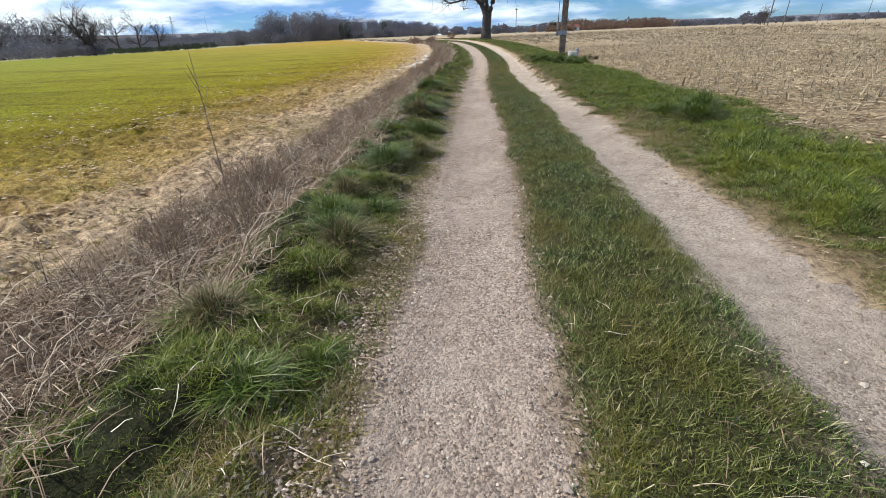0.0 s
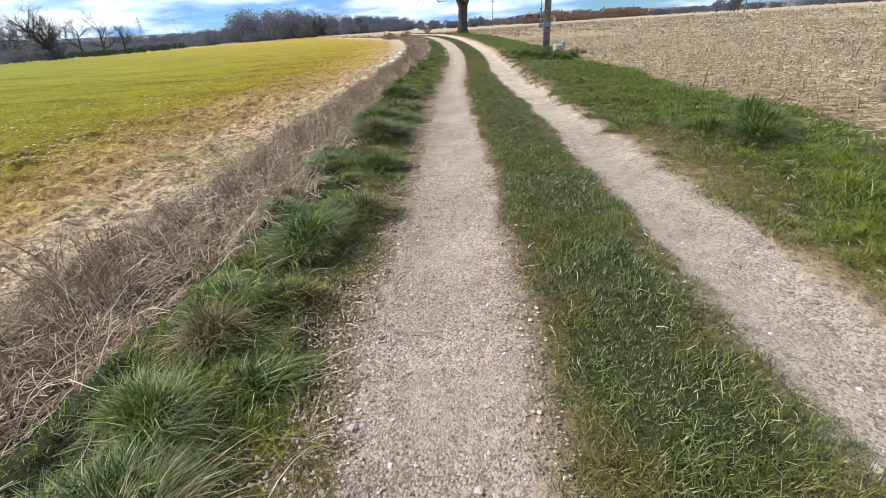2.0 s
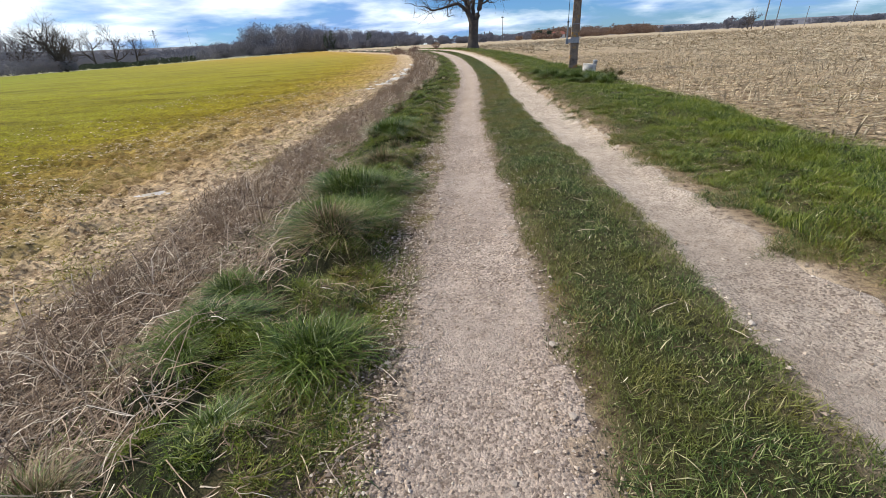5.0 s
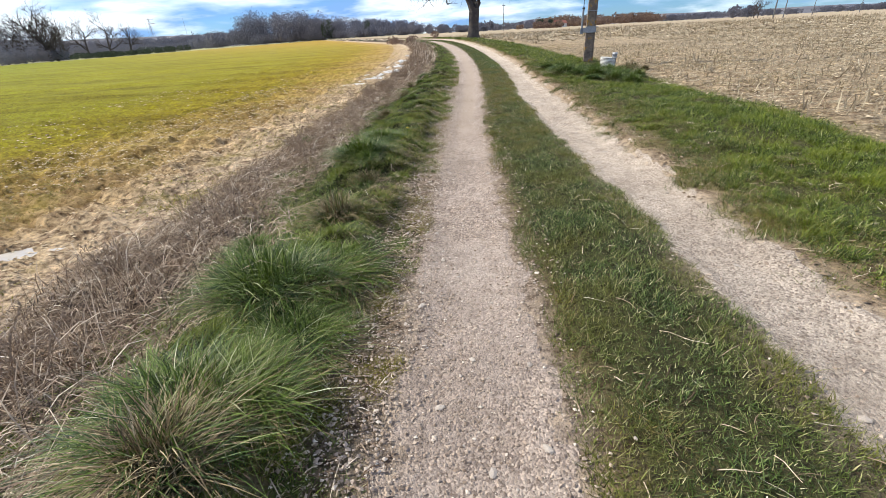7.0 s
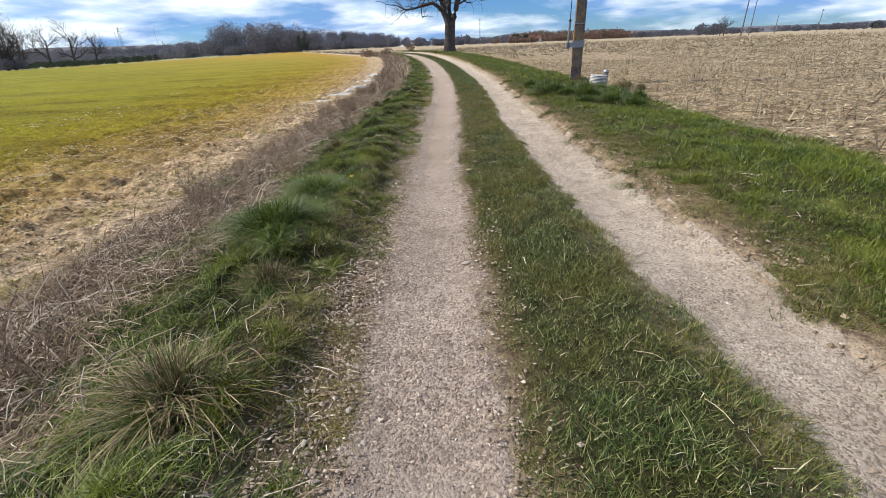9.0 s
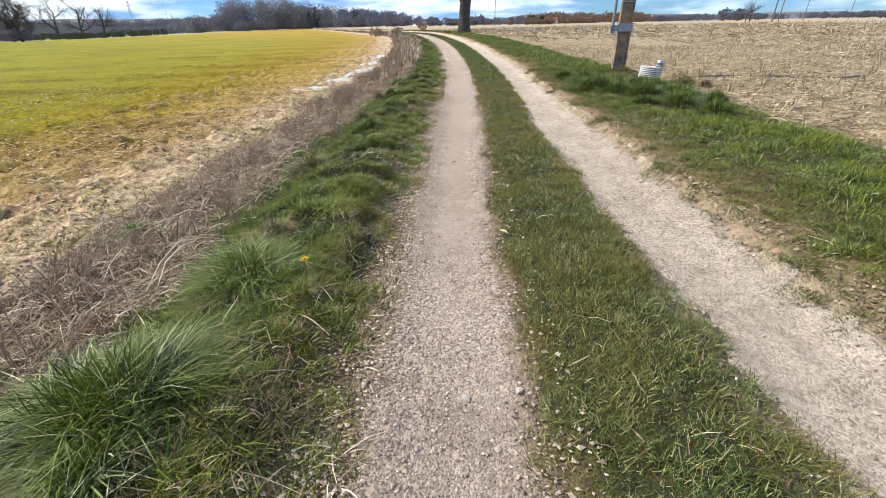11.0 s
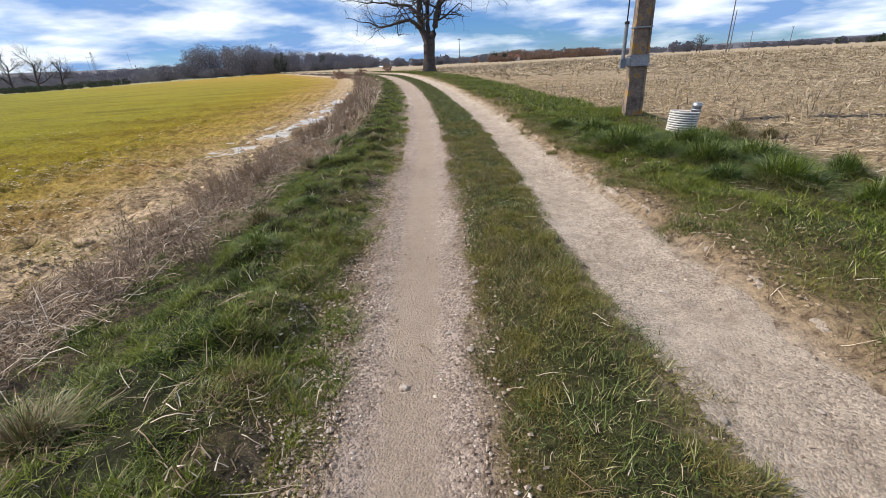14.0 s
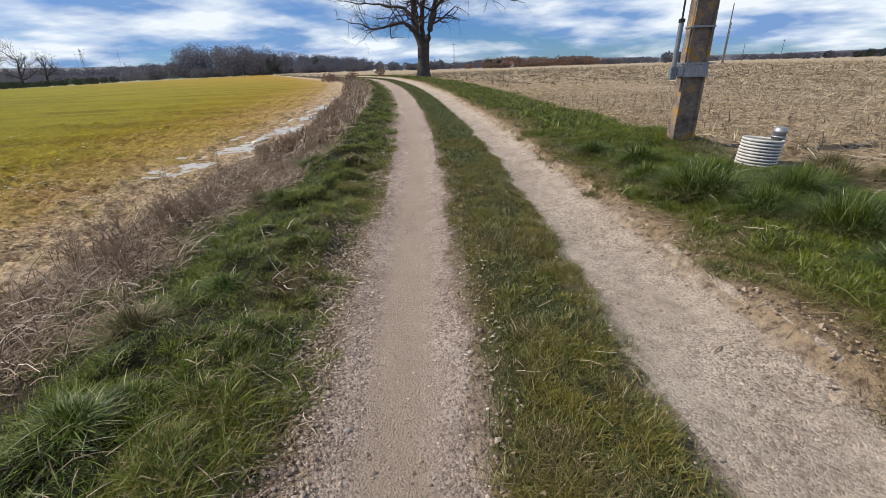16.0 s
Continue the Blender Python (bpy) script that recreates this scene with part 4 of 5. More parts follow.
def tube(points, radii, sides=5):
    """A tapered tube through points as vertices, corners and counts."""
    p = np.array(points, float)
    t = np.gradient(p, axis=0)
    t /= np.linalg.norm(t, axis=1)[:, None] + 1e-9
    ref = np.where(np.abs(t[:, 2:3]) > 0.9, np.array([[1.0, 0, 0]]), np.array([[0, 0, 1.0]]))
    a = np.cross(t, ref)
    a /= np.linalg.norm(a, axis=1)[:, None] + 1e-9
    b = np.cross(t, a)
    ang = np.arange(sides) * 2 * np.pi / sides
    v = p[:, None] + np.array(radii)[:, None, None] * (a[:, None] * np.cos(ang)[None, :, None] + b[:, None] * np.sin(ang)[None, :, None])
    f = []
    for k in range(len(p) - 1):
        for i in range(sides):
            j = (i + 1) % sides
            f += [k * sides + i, k * sides + j, (k + 1) * sides + j, (k + 1) * sides + i]
    return v.reshape(-1, 3), np.array(f), np.full((len(p) - 1) * sides, 4)


def make_weed(seed, height, stems):
    r = random.Random(seed)
    base = new("dry_weed")
    for _ in range(stems):
        groups = []
        a, lean = r.uniform(0, 6.28), r.uniform(0.05, 0.45)
        h = height * r.uniform(0.55, 1.05)
        sx, sy = r.uniform(-0.10, 0.10), r.uniform(-0.10, 0.10)
        pts = [(sx + math.cos(a) * lean * h * s * s, sy + math.sin(a) * lean * h * s * s, h * s - 0.03) for s in (0, 0.35, 0.7, 1)]
        groups.append(tube(pts, [0.0045, 0.0038, 0.003, 0.0018], 4))
        for _ in range(7):
            s = r.uniform(0.35, 1)
            b = Vector((sx + math.cos(a) * lean * h * s * s, sy + math.sin(a) * lean * h * s * s, h * s - 0.03))
            c = r.uniform(0, 6.28)
            ln = r.uniform(0.06, 0.20) * (1.25 - s)
            e = b + Vector((math.cos(c) * ln, math.sin(c) * ln, ln * r.uniform(0.5, 1.1)))
            groups.append(tube([b, (b + e) / 2 + Vector((0, 0, 0.006)), e], [0.0024, 0.0019, 0.0012], 3))
            head = OCTA * np.array([r.uniform(0.004, 0.009), r.uniform(0.004, 0.009), r.uniform(0.006, 0.016)]) + np.array(e)
            groups.append((head, OCTA_F, np.full(8, 3)))
        part("stem", mesh_from("stem", *join(groups), M_STALK), base)
    return tagged(base, "dead brown branching weed with shrivelled seed heads", "dry weed", "dead weeds along the field edge")


WEEDS = [make_weed(1, 0.55, 9), make_weed(2, 0.38, 12), make_weed(3, 0.75, 4)]
weed_spots = [(-3.11, 5.3, 0), (-2.9, 5.6, 1), (-2.02, 2.23, 2), (-2.54, 11.1, 2), (-2.3, 11.5, 0), (-2.62, 14.1, 0), (-2.8, 14.4, 0), (-2.5, 14.7, 1), (-3.16, 21.6, 0), (-2.99, 21.2, 0), (-2.7, 21.9, 0),
              (-2.6, 22.3, 1), (-2.9, 22.0, 1), (-2.4, 20.6, 1), (-2.5, 7.0, 0), (-2.7, 8.2, 1)]
for _ in range(46):
    y = random.uniform(3, 42)
    weed_spots.append((random.uniform(-3.2, -2.0) + float(bend(y)), y, random.choice((0, 1, 1, 2))))
for k, (x, y, s) in enumerate(weed_spots):
    m = pose(x, y, float(land(x, y)), 0, 0, random.uniform(0, 360)) @ Matrix.Scale(random.uniform(0.75, 1.1), 4)
    copy_thing(WEEDS[s], m).matrix_basis = m
for s, (x, y) in zip(WEEDS, ((-2.4, 9.3), (-2.6, 17.2), (-2.5, 18.6))):
    s.matrix_basis = pose(x, y, float(land(x, y)))

# one tall slender dead stem beside the track
tall = new("dead_sapling")
tg = []
tx, ty = -1.68, 3.10
for dx, h, lean in ((0.0, 1.47, (-0.05, 0.08)), (0.03, 0.75, (0.06, 0.05))):
    pts = [(dx + lean[0] * s, lean[1] * s, h * s - 0.03) for s in (0, 0.25, 0.5, 0.75, 1)]
    tg.append(tube(pts, [0.006, 0.005, 0.0042, 0.0032, 0.0018], 5))
    for k in range(12):
        s = random.uniform(0.3, 0.97)
        a = random.uniform(0, 6.28)
        ln = random.uniform(0.05, 0.16)
        b = Vector((dx + lean[0] * s, lean[1] * s, h * s - 0.03))
        tg.append(tube([b, b + Vector((math.cos(a) * ln * 0.4, math.sin(a) * ln * 0.4, ln))], [0.003, 0.001], 3))
part("stem", mesh_from("stem", *join(tg), M_STALK), tall)
tall.matrix_basis = pose(tx, ty, float(land(tx, ty)))
tagged(tall, "tall slender dead brown stem with short twigs", "dead weed")

# dandelion, fallen leaf, twigs
M_PETAL = surface("yellow_petals", [(0.3, (0.62, 0.42, 0.01)), (0.7, (0.80, 0.58, 0.02))], 80, 0.7)
M_LEAF = surface("pale_leaf", [(0.3, (0.42, 0.36, 0.18)), (0.7, (0.58, 0.52, 0.30))], 40, 0.7)
M_GREENSTEM = surface("flower_stem", [(0.3, (0.08, 0.14, 0.03)), (0.7, (0.14, 0.20, 0.05))], 40, 0.6)
dand = new("dandelion")
part("stem", mesh_from("stem", *tube([(0, 0, -0.02), (0.005, 0, 0.05), (0.01, 0.0, 0.11)], [0.003, 0.003, 0.0025], 5), M_GREENSTEM), dand)
pn = 70
part("flower", mesh_from("flower", *blades(np.full(pn, 0.01), np.zeros(pn), np.full(pn, 0.108), np.full(pn, 0.012), np.full(pn, 0.005), rng.uniform(0.3, 2.2, pn), 0.2, 2), M_PETAL), dand, "yellow flower head")
dand.matrix_basis = pose(-0.95, 14.02, float(land(-0.95, 14.02)) + 0.02) @ Matrix.Scale(1.3, 4)
tagged(dand, "single yellow dandelion flowering in the verge grass", "flower")

lf = bmesh.new()
rows_l = []
for k in range(9):
    s = k / 8
    w = 0.026 * math.sin(math.pi * min(0.98, 0.04 + s * 0.94)) ** 0.8
    zc = 0.02 + 0.012 * math.sin(s * 3.0)
    rows_l.append([lf.verts.new((0.10 * (s - 0.5), sgn * w, zc + (0.008 if sgn else 0))) for sgn in (-1, 0, 1)])
for r0, r1 in zip(rows_l, rows_l[1:]):
    for i in (0, 1):
        lf.faces.new((r0[i], r0[i + 1], r1[i + 1], r1[i]))
lme = bpy.data.meshes.new("fallen_leaf")
lf.to_mesh(lme)
lf.free()
lme.materials.append(M_LEAF)
leaf = new("fallen_leaf", lme)
leaf.modifiers.new("thick", "SOLIDIFY").thickness = 0.001
leaf.matrix_basis = pose(0.29, 14.77, float(land(0.29, 14.77)) + 0.012, 4, 6, -35) @ Matrix.Diagonal((0.72, 0.62, 1, 1))
tagged(leaf, "curled pale dead leaf on the track edge", "leaf")


def twig(x, y, length, turn):
    pts = [(length * (s - 0.5), 0.05 * length * math.sin(s * 5 + x), 0.012 + 0.01 * math.sin(s * 4)) for s in (0, 0.2, 0.4, 0.6, 0.8, 1)]
    g = [tube(pts, [0.004, 0.004, 0.0035, 0.003, 0.0025, 0.0015], 5), tube([pts[2], (pts[2][0] + 0.2 * length, 0.12 * length, 0.02)], [0.0025, 0.001], 4)]
    ob = new("twig", mesh_from("twig", *join(g), M_STALK))
    ob.matrix_basis = pose(x, y, float(land(x, y)) + 0.004, 0, 0, turn)
    tagged(ob, "thin dry twig lying on the ground", "twig", "fallen twigs")


for x, y, ln, tr in ((-0.05, 4.35, 0.30, -15), (-0.3, 5.0, 0.16, 60), (0.0, 17.2, 0.14, -50), (-0.55, 18.1, 0.12, -60), (-2.6, 15.6, 0.5, 30), (-2.4, 19.4, 0.55, -30), (5.6, 20.5, 0.6, 20), (6.4, 19.6, 0.7, 5), (5.9, 24.0, 0.5, -20), (1.6, 19.0, 0.10, 40)):
    twig(x, y, ln, tr)

# ---------------------------------------------------------------- puddles


def puddle(x, y, rx, ry, turn, seed):
    bm = bmesh.new()
    r = random.Random(seed)
    ph = [r.uniform(0, 6.28) for _ in range(3)]
    rim = []
    for k in range(40):
        a = k * 2 * math.pi / 40
        w = 1 + 0.22 * math.sin(3 * a + ph[0]) + 0.16 * math.sin(5 * a + ph[1]) + 0.12 * math.sin(9 * a + ph[2])
        rim.append((1.45 * rx * w * math.cos(a), 1.45 * ry * w * math.sin(a)))
    top = [bm.verts.new((a, b, 0.0)) for a, b in rim]
    low = [bm.verts.new((a * 1.02, b * 1.02, -0.05)) for a, b in rim]
    bm.faces.new(top)
    for k in range(40):
        j = (k + 1) % 40
        bm.faces.new((low[k], low[j], top[j], top[k]))
    me = bpy.data.meshes.new("puddle")
    bm.to_mesh(me)
    bm.free()
    me.materials.append(M_WATER)
    ob = new("puddle", me)
    ob.matrix_basis = pose(x, y, float(land(x, y, False)) + 0.005, 0, 0, turn)
    tagged(ob, "shallow bright puddle of muddy rainwater in the field", "puddle", "puddles along the field edge")


def water_material():
    m, nt, sh = nodes_of("muddy_water")
    pos = where(nt)
    nt.links.new(ramp_node(nt, noise_node(nt, 2.5, 4, 0.6, pos), [(0.35, (0.36, 0.31, 0.25)), (0.65, (0.56, 0.51, 0.44))]), sh.inputs["Base Color"])
    sh.inputs["Roughness"].default_value = 0.28
    bump_node(nt, noise_node(nt, 18, 3, 0.5, pos), 0.05, 0.01, sh)
    return m


M_WATER = water_material()
for k, (x, y, rx, ry, tr) in enumerate(HOLLOWS):
    puddle(x, y, rx, ry, tr, k)

# ---------------------------------------------------------------- the utility pole and the pipe stub beside it
M_CONCRETE = surface("weathered_concrete", [(0.30, (0.100, 0.078, 0.066)), (0.44, (0.210, 0.160, 0.125)), (0.56, (0.300, 0.235, 0.180)), (0.62, (0.430, 0.235, 0.055)), (0.80, (0.500, 0.270, 0.030))], 5.0, 0.92, 0.5, 40)
M_STEEL = surface("galvanised_steel", [(0.3, (0.30, 0.31, 0.33)), (0.7, (0.46, 0.47, 0.49))], 25, 0.5, 0.1, 90, 0.7)
M_PLASTIC = surface("grey_conduit", [(0.3, (0.16, 0.18, 0.21)), (0.7, (0.25, 0.27, 0.30))], 10, 0.55, 0.1)
M_DARK = surface("black_rubber", [(0.3, (0.015, 0.015, 0.017)), (0.7, (0.035, 0.035, 0.038))], 10, 0.6, 0.1)


def box_mesh(name, rings, material, bevel=0.0):
    """A lofted square shaft: rings of (z, half width, half depth, x shift, y shift)."""
    bm = bmesh.new()
    loops = []
    for z, w, d, ox, oy in rings:
        loops.append([bm.verts.new((ox + a * w, oy + b * d, z)) for a, b in ((-1, -1), (1, -1), (1, 1), (-1, 1))])
    for r0, r1 in zip(loops, loops[1:]):
        for i in range(4):
            bm.faces.new((r0[i], r0[(i + 1) % 4], r1[(i + 1) % 4], r1[i]))
    bm.faces.new(loops[0][::-1])
    bm.faces.new(loops[-1])
    if bevel:
        bmesh.ops.bevel(bm, geom=list(bm.edges), offset=bevel, segments=2, affect="EDGES")
    me = bpy.data.meshes.new(name)
    bm.to_mesh(me)
    bm.free()
    me.materials.append(material)
    return me


def h_pole(name, height, w0, w1, d0, d1, flange):
    """Cast pole: two flanges joined by a recessed web on its front and back."""
    bm = bmesh.new()
    loops = []
    for k in range(13):
        s = k / 12
        w, d = w0 + (w1 - w0) * s, d0 + (d1 - d0) * s
        fl, rec = flange * (1 - 0.3 * s), 0.030
        prof = [(-w, -d), (-w + fl, -d), (-w + fl + 0.012, -d + rec), (w - fl - 0.012, -d + rec), (w - fl, -d), (w, -d), (w, d), (w - fl, d), (w - fl - 0.012, d - rec), (-w + fl + 0.012, d - rec), (-w + fl, d), (-w, d)]
        loops.append([bm.verts.new((a, b, -0.3 + (height + 0.3) * s)) for a, b in prof])
    for r0, r1 in zip(loops, loops[1:]):
        for i in range(12):
            bm.faces.new((r0[i], r0[(i + 1) % 12], r1[(i + 1) % 12], r1[i]))
    bm.faces.new(loops[-1])
    me = bpy.data.meshes.new(name)
    bm.to_mesh(me)
    bm.free()
    me.materials.append(M_CONCRETE)
    return me


px, py = 3.93, 23.50
pole = new("utility_pole")
part("shaft", h_pole("shaft", 9.0, 0.150, 0.085, 0.12, 0.08, 0.032), pole)
clamp = part("clamp", box_mesh("clamp", [(0.87, 0.155, 0.125, 0, 0), (1.01, 0.155, 0.125, 0, 0)], M_STEEL, 0.006), pole, "galvanised steel clamp")
for z in (0.86, 1.02):
    part("band", box_mesh("band", [(z - 0.011, 0.168, 0.138, 0, 0), (z + 0.011, 0.168, 0.138, 0, 0)], M_STEEL, 0.004), clamp)
    part("bolt", mesh_from("bolt", *tube([(0.15, -0.13, z), (0.22, -0.13, z)], [0.010, 0.010], 6), M_STEEL), clamp)
part("bracket", box_mesh("bracket", [(0.86, 0.040, 0.045, -0.20, -0.07), (0.99, 0.040, 0.045, -0.20, -0.07)], M_STEEL, 0.005), pole, "steel bracket box")
part("end_box", box_mesh("end_box", [(0.82, 0.045, 0.045, -0.285, -0.07), (0.98, 0.045, 0.045, -0.285, -0.07)], M_PLASTIC, 0.008), pole, "grey cable end box")
conduit = part("conduit", mesh_from("conduit", *tube([(-0.285, -0.07, 0.95), (-0.285, -0.07, 1.25), (-0.282, -0.07, 1.54)], [0.032, 0.032, 0.032], 10), M_PLASTIC), pole, "grey plastic cable conduit")
part("cap", mesh_from("cap", *tube([(-0.282, -0.07, 1.53), (-0.282, -0.07, 1.57), (-0.282, -0.07, 1.58)], [0.040, 0.040, 0.012], 10), M_DARK), conduit, "black rubber cap")
part("cable", mesh_from("cable", *tube([(-0.282, -0.07, 1.55), (-0.278, -0.07, 3.0), (-0.21, -0.07, 6.0), (-0.14, -0.07, 8.6)], [0.012] * 4, 6), M_DARK), pole, "thin dark cable")
part("hoop", box_mesh("hoop", [(1.46, 0.150, 0.122, 0, 0), (1.484, 0.150, 0.122, 0, 0)], M_STEEL, 0.004), pole, "thin steel hoop")
pole.matrix_basis = pose(px, py, float(land(px, py)) - 0.01, 0, 0, -8)
tagged(pole, "weathered concrete utility pole with orange lichen and steel clamp", "utility pole")

M_WHITE = surface("chalky_plastic", [(0.3, (0.50, 0.48, 0.45)), (0.7, (0.74, 0.72, 0.68))], 6, 0.7, 0.2, 60)
M_GROOVE = surface("dark_groove", [(0.3, (0.16, 0.14, 0.12)), (0.7, (0.28, 0.25, 0.22))], 12, 0.9, 0.2, 60)


def lathe(name, profile, material, sides=40, cap=True, second=None):
    bm = bmesh.new()
    loops = [[bm.verts.new((r * math.cos(k * 2 * math.pi / sides), r * math.sin(k * 2 * math.pi / sides), z)) for k in range(sides)] for r, z in profile]
    for q, (r0, r1) in enumerate(zip(loops, loops[1:])):
        for i in range(sides):
            f = bm.faces.new((r0[i], r0[(i + 1) % sides], r1[(i + 1) % sides], r1[i]))
            f.smooth = True
    if cap:
        bm.faces.new(loops[-1])
    me = bpy.data.meshes.new(name)
    bm.to_mesh(me)
    bm.free()
    me.materials.append(material)
    return me


wx, wy = 4.22, 22.30
well = new("drain_shaft")
prof = [(0.245, -0.15)]
for k in range(9):
    z = 0.0 + k * 0.038
    prof += [(0.238, z), (0.238, z + 0.010), (0.256, z + 0.015), (0.256, z + 0.033)]
prof += [(0.250, 0.345), (0.225, 0.345), (0.222, 0.325)]
part("corrugated_ring", lathe("corrugated_ring", prof, M_WHITE), well, "white ribbed plastic pipe")
# Darker bands set into the recesses between the ribs.
for k in range(9):
    z = 0.0 + k * 0.038
    part("groove", lathe("groove", [(0.2385, z), (0.2400, z + 0.005), (0.2385, z + 0.010)], M_GROOVE, 40, False), well)
stub = part("vent_stub", lathe("vent_stub", [(0.070, -0.10), (0.070, 0.44), (0.080, 0.445), (0.080, 0.47), (0.074, 0.475), (0.074, 0.50), (0.05, 0.512)], M_STEEL, 24), well, "galvanised steel stub pipe")
stub.matrix_basis = pose(0.20, -0.07, -0.02) @ Matrix.Diagonal((1.12, 1.12, 1.0, 1))
part("stub_collar", lathe("stub_collar", [(0.074, 0.38), (0.086, 0.385), (0.086, 0.40), (0.074, 0.405)], M_STEEL, 24, False), stub)
part("lid", lathe("lid", [(0.224, 0.318), (0.224, 0.328), (0.10, 0.332)], M_GROOVE, 32), well, "dull grey sunken lid")
well.matrix_basis = pose(wx, wy, float(land(wx, wy)) - 0.01, 2, 4, 20) @ Matrix.Diagonal((0.86, 0.86, 0.95, 1))
tagged(well, "white ribbed plastic drain shaft with steel stub pipe", "drain shaft")


M_GREYPOLE = surface("grey_pole", [(0.3, (0.110, 0.108, 0.112)), (0.7, (0.190, 0.184, 0.182))], 4, 0.9)


def far_pole(x, y, height, arm, label):
    ob = new("utility_pole")
    part("shaft", mesh_from("shaft", *tube([(0, 0, -0.3), (0, 0, height * 0.5), (0, 0, height)], [0.12, 0.10, 0.08], 8), M_GREYPOLE), ob)
    if arm:
        part("crossarm", box_mesh("crossarm", [(height - 0.55, arm, 0.06, 0, 0), (height - 0.42, arm, 0.06, 0, 0)], M_BARK, 0.01), ob)
        for q in (-0.85, 0.85):
            part("insulator", mesh_from("insulator", *tube([(q * arm, 0, height - 0.43), (q * arm, 0, height - 0.2)], [0.05, 0.04], 6), M_STEEL), ob)
    ob.matrix_basis = pose(x, y, float(land(x, y)))
    tagged(ob, label, "utility pole", "poles across the fields")


far_pole(56.1, 100, 9.8, 0, "slender dark wooden utility pole in the stubble field")
far_pole(76.7, 130, 9.3, 0, "slender dark wooden utility pole in the stubble field")
far_pole(148, 200, 8.0, 0.5, "distant wooden utility pole with short crossarm")
far_pole(10.9, 160, 7.6, 0.45, "distant wooden utility pole with short crossarm")
far_pole(117.4, 180, 6.2, 0, "distant slender wooden utility pole")
far_pole(-302, 500, 30.0, 0, "distant wooden utility pole above the woods")
far_pole(-344, 500, 28.0, 0, "distant wooden utility pole above the woods")


def pylon(x, y, height):
    """A lattice mast: four leaning legs, cross bracing, two arms."""
    ob = new("power_pylon")
    for a, b in ((-1, -1), (1, -1), (1, 1), (-1, 1)):
        part("leg", mesh_from("leg", *tube([(3.2 * a, 3.2 * b, -1), (0.5 * a, 0.5 * b, height)], [0.30, 0.22], 4), M_STEEL), ob)
    for k in range(6):
        z0, z1 = height * k / 6, height * (k + 1) / 6
        w0, w1 = 3.2 - 2.7 * k / 6, 3.2 - 2.7 * (k + 1) / 6
        part("brace", mesh_from("brace", *tube([(-w0, -w0, z0), (w1, -w1, z1)], [0.14, 0.14], 4), M_STEEL), ob)
        part("brace", mesh_from("brace", *tube([(w0, -w0, z0), (-w1, -w1, z1)], [0.14, 0.14], 4), M_STEEL), ob)
    for z, w in ((height * 0.84, 9.0), (height * 0.97, 7.0)):
        part("crossarm", mesh_from("crossarm", *tube([(-w, 0, z), (w, 0, z)], [0.35, 0.35], 4), M_STEEL), ob)
    ob.matrix_basis = pose(x, y, float(land(x, y)))
    tagged(ob, "distant steel lattice power pylon beyond the woods", "pylon")


pylon(-478, 700, 43)

# ---------------------------------------------------------------- bare trees


def grow(start, way, length, radius, depth, r, out, wander=0.22, up=0.05, kids=(3, 5), shrink=0.62, sides=(8, 6, 5, 4, 3), thick=(0.42, 0.62)):
    """One crooked limb and, from it, its branches: adds (level, tube) to out."""
    n = 5
    p, w = Vector(start), Vector(way).normalized()
    pts, rad = [p.copy()], [radius]
    for k in range(n):
        w = (w + Vector((r.gauss(0, wander), r.gauss(0, wander), r.gauss(up, wander)))).normalized()
        p = p + w * length / n
        pts.append(p.copy())
        rad.append(radius * (1 - 0.62 * (k + 1) / n))
    lvl = len(sides) - 1 - depth if depth < len(sides) else 0
    out.append((depth, tube(pts, rad, sides[max(0, min(len(sides) - 1, lvl))])))
    if depth == 0:
        return
    for _ in range(r.randint(*kids)):
        s = r.uniform(0.25, 1.0)
        k = min(n - 1, int(s * n))
        b = pts[k].lerp(pts[k + 1], s * n - k if s < 1 else 1)
        d = (pts[k + 1] - pts[k]).normalized()
        side = Vector((r.gauss(0, 1), r.gauss(0, 1), r.gauss(0.1, 0.7)))
        side = (side - d * side.dot(d)).normalized()
        grow(b, d * r.uniform(0.4, 0.9) + side, length * shrink * r.uniform(0.7, 1.15), rad[k] * r.uniform(*thick), depth - 1, r, out, wander, up, kids, shrink, sides, thick)


def limb_path(points, r0, r1, depth, r, out, kids):
    """A main limb along given knees, with side branches grown from it."""
    pts = [Vector(p) for p in points]
    fine = []
    for a, b in zip(pts, pts[1:]):
        for s in (0, 0.33, 0.66):
            fine.append(a.lerp(b, s) + Vector((r.gauss(0, 0.05), r.gauss(0, 0.05), r.gauss(0, 0.05))))
    fine.append(pts[-1])
    n = len(fine)
    rad = [r0 + (r1 - r0) * (k / (n - 1)) ** 0.8 for k in range(n)]
    out.append((9, tube(fine, rad, 9)))
    for _ in range(kids):
        k = r.randint(int(n * 0.3), n - 2)
        d = (fine[k + 1] - fine[k]).normalized()
        side = Vector((r.gauss(0, 1), r.gauss(0, 1), r.gauss(0.25, 0.7)))
        side = (side - d * side.dot(d)).normalized()
        grow(fine[k], d * 0.6 + side, r.uniform(2.2, 3.8), rad[k] * r.uniform(0.32, 0.5), depth, r, out, 0.24, 0.04, (3, 5), 0.62)
    return fine[-1], (fine[-1] - fine[-2]).normalized()


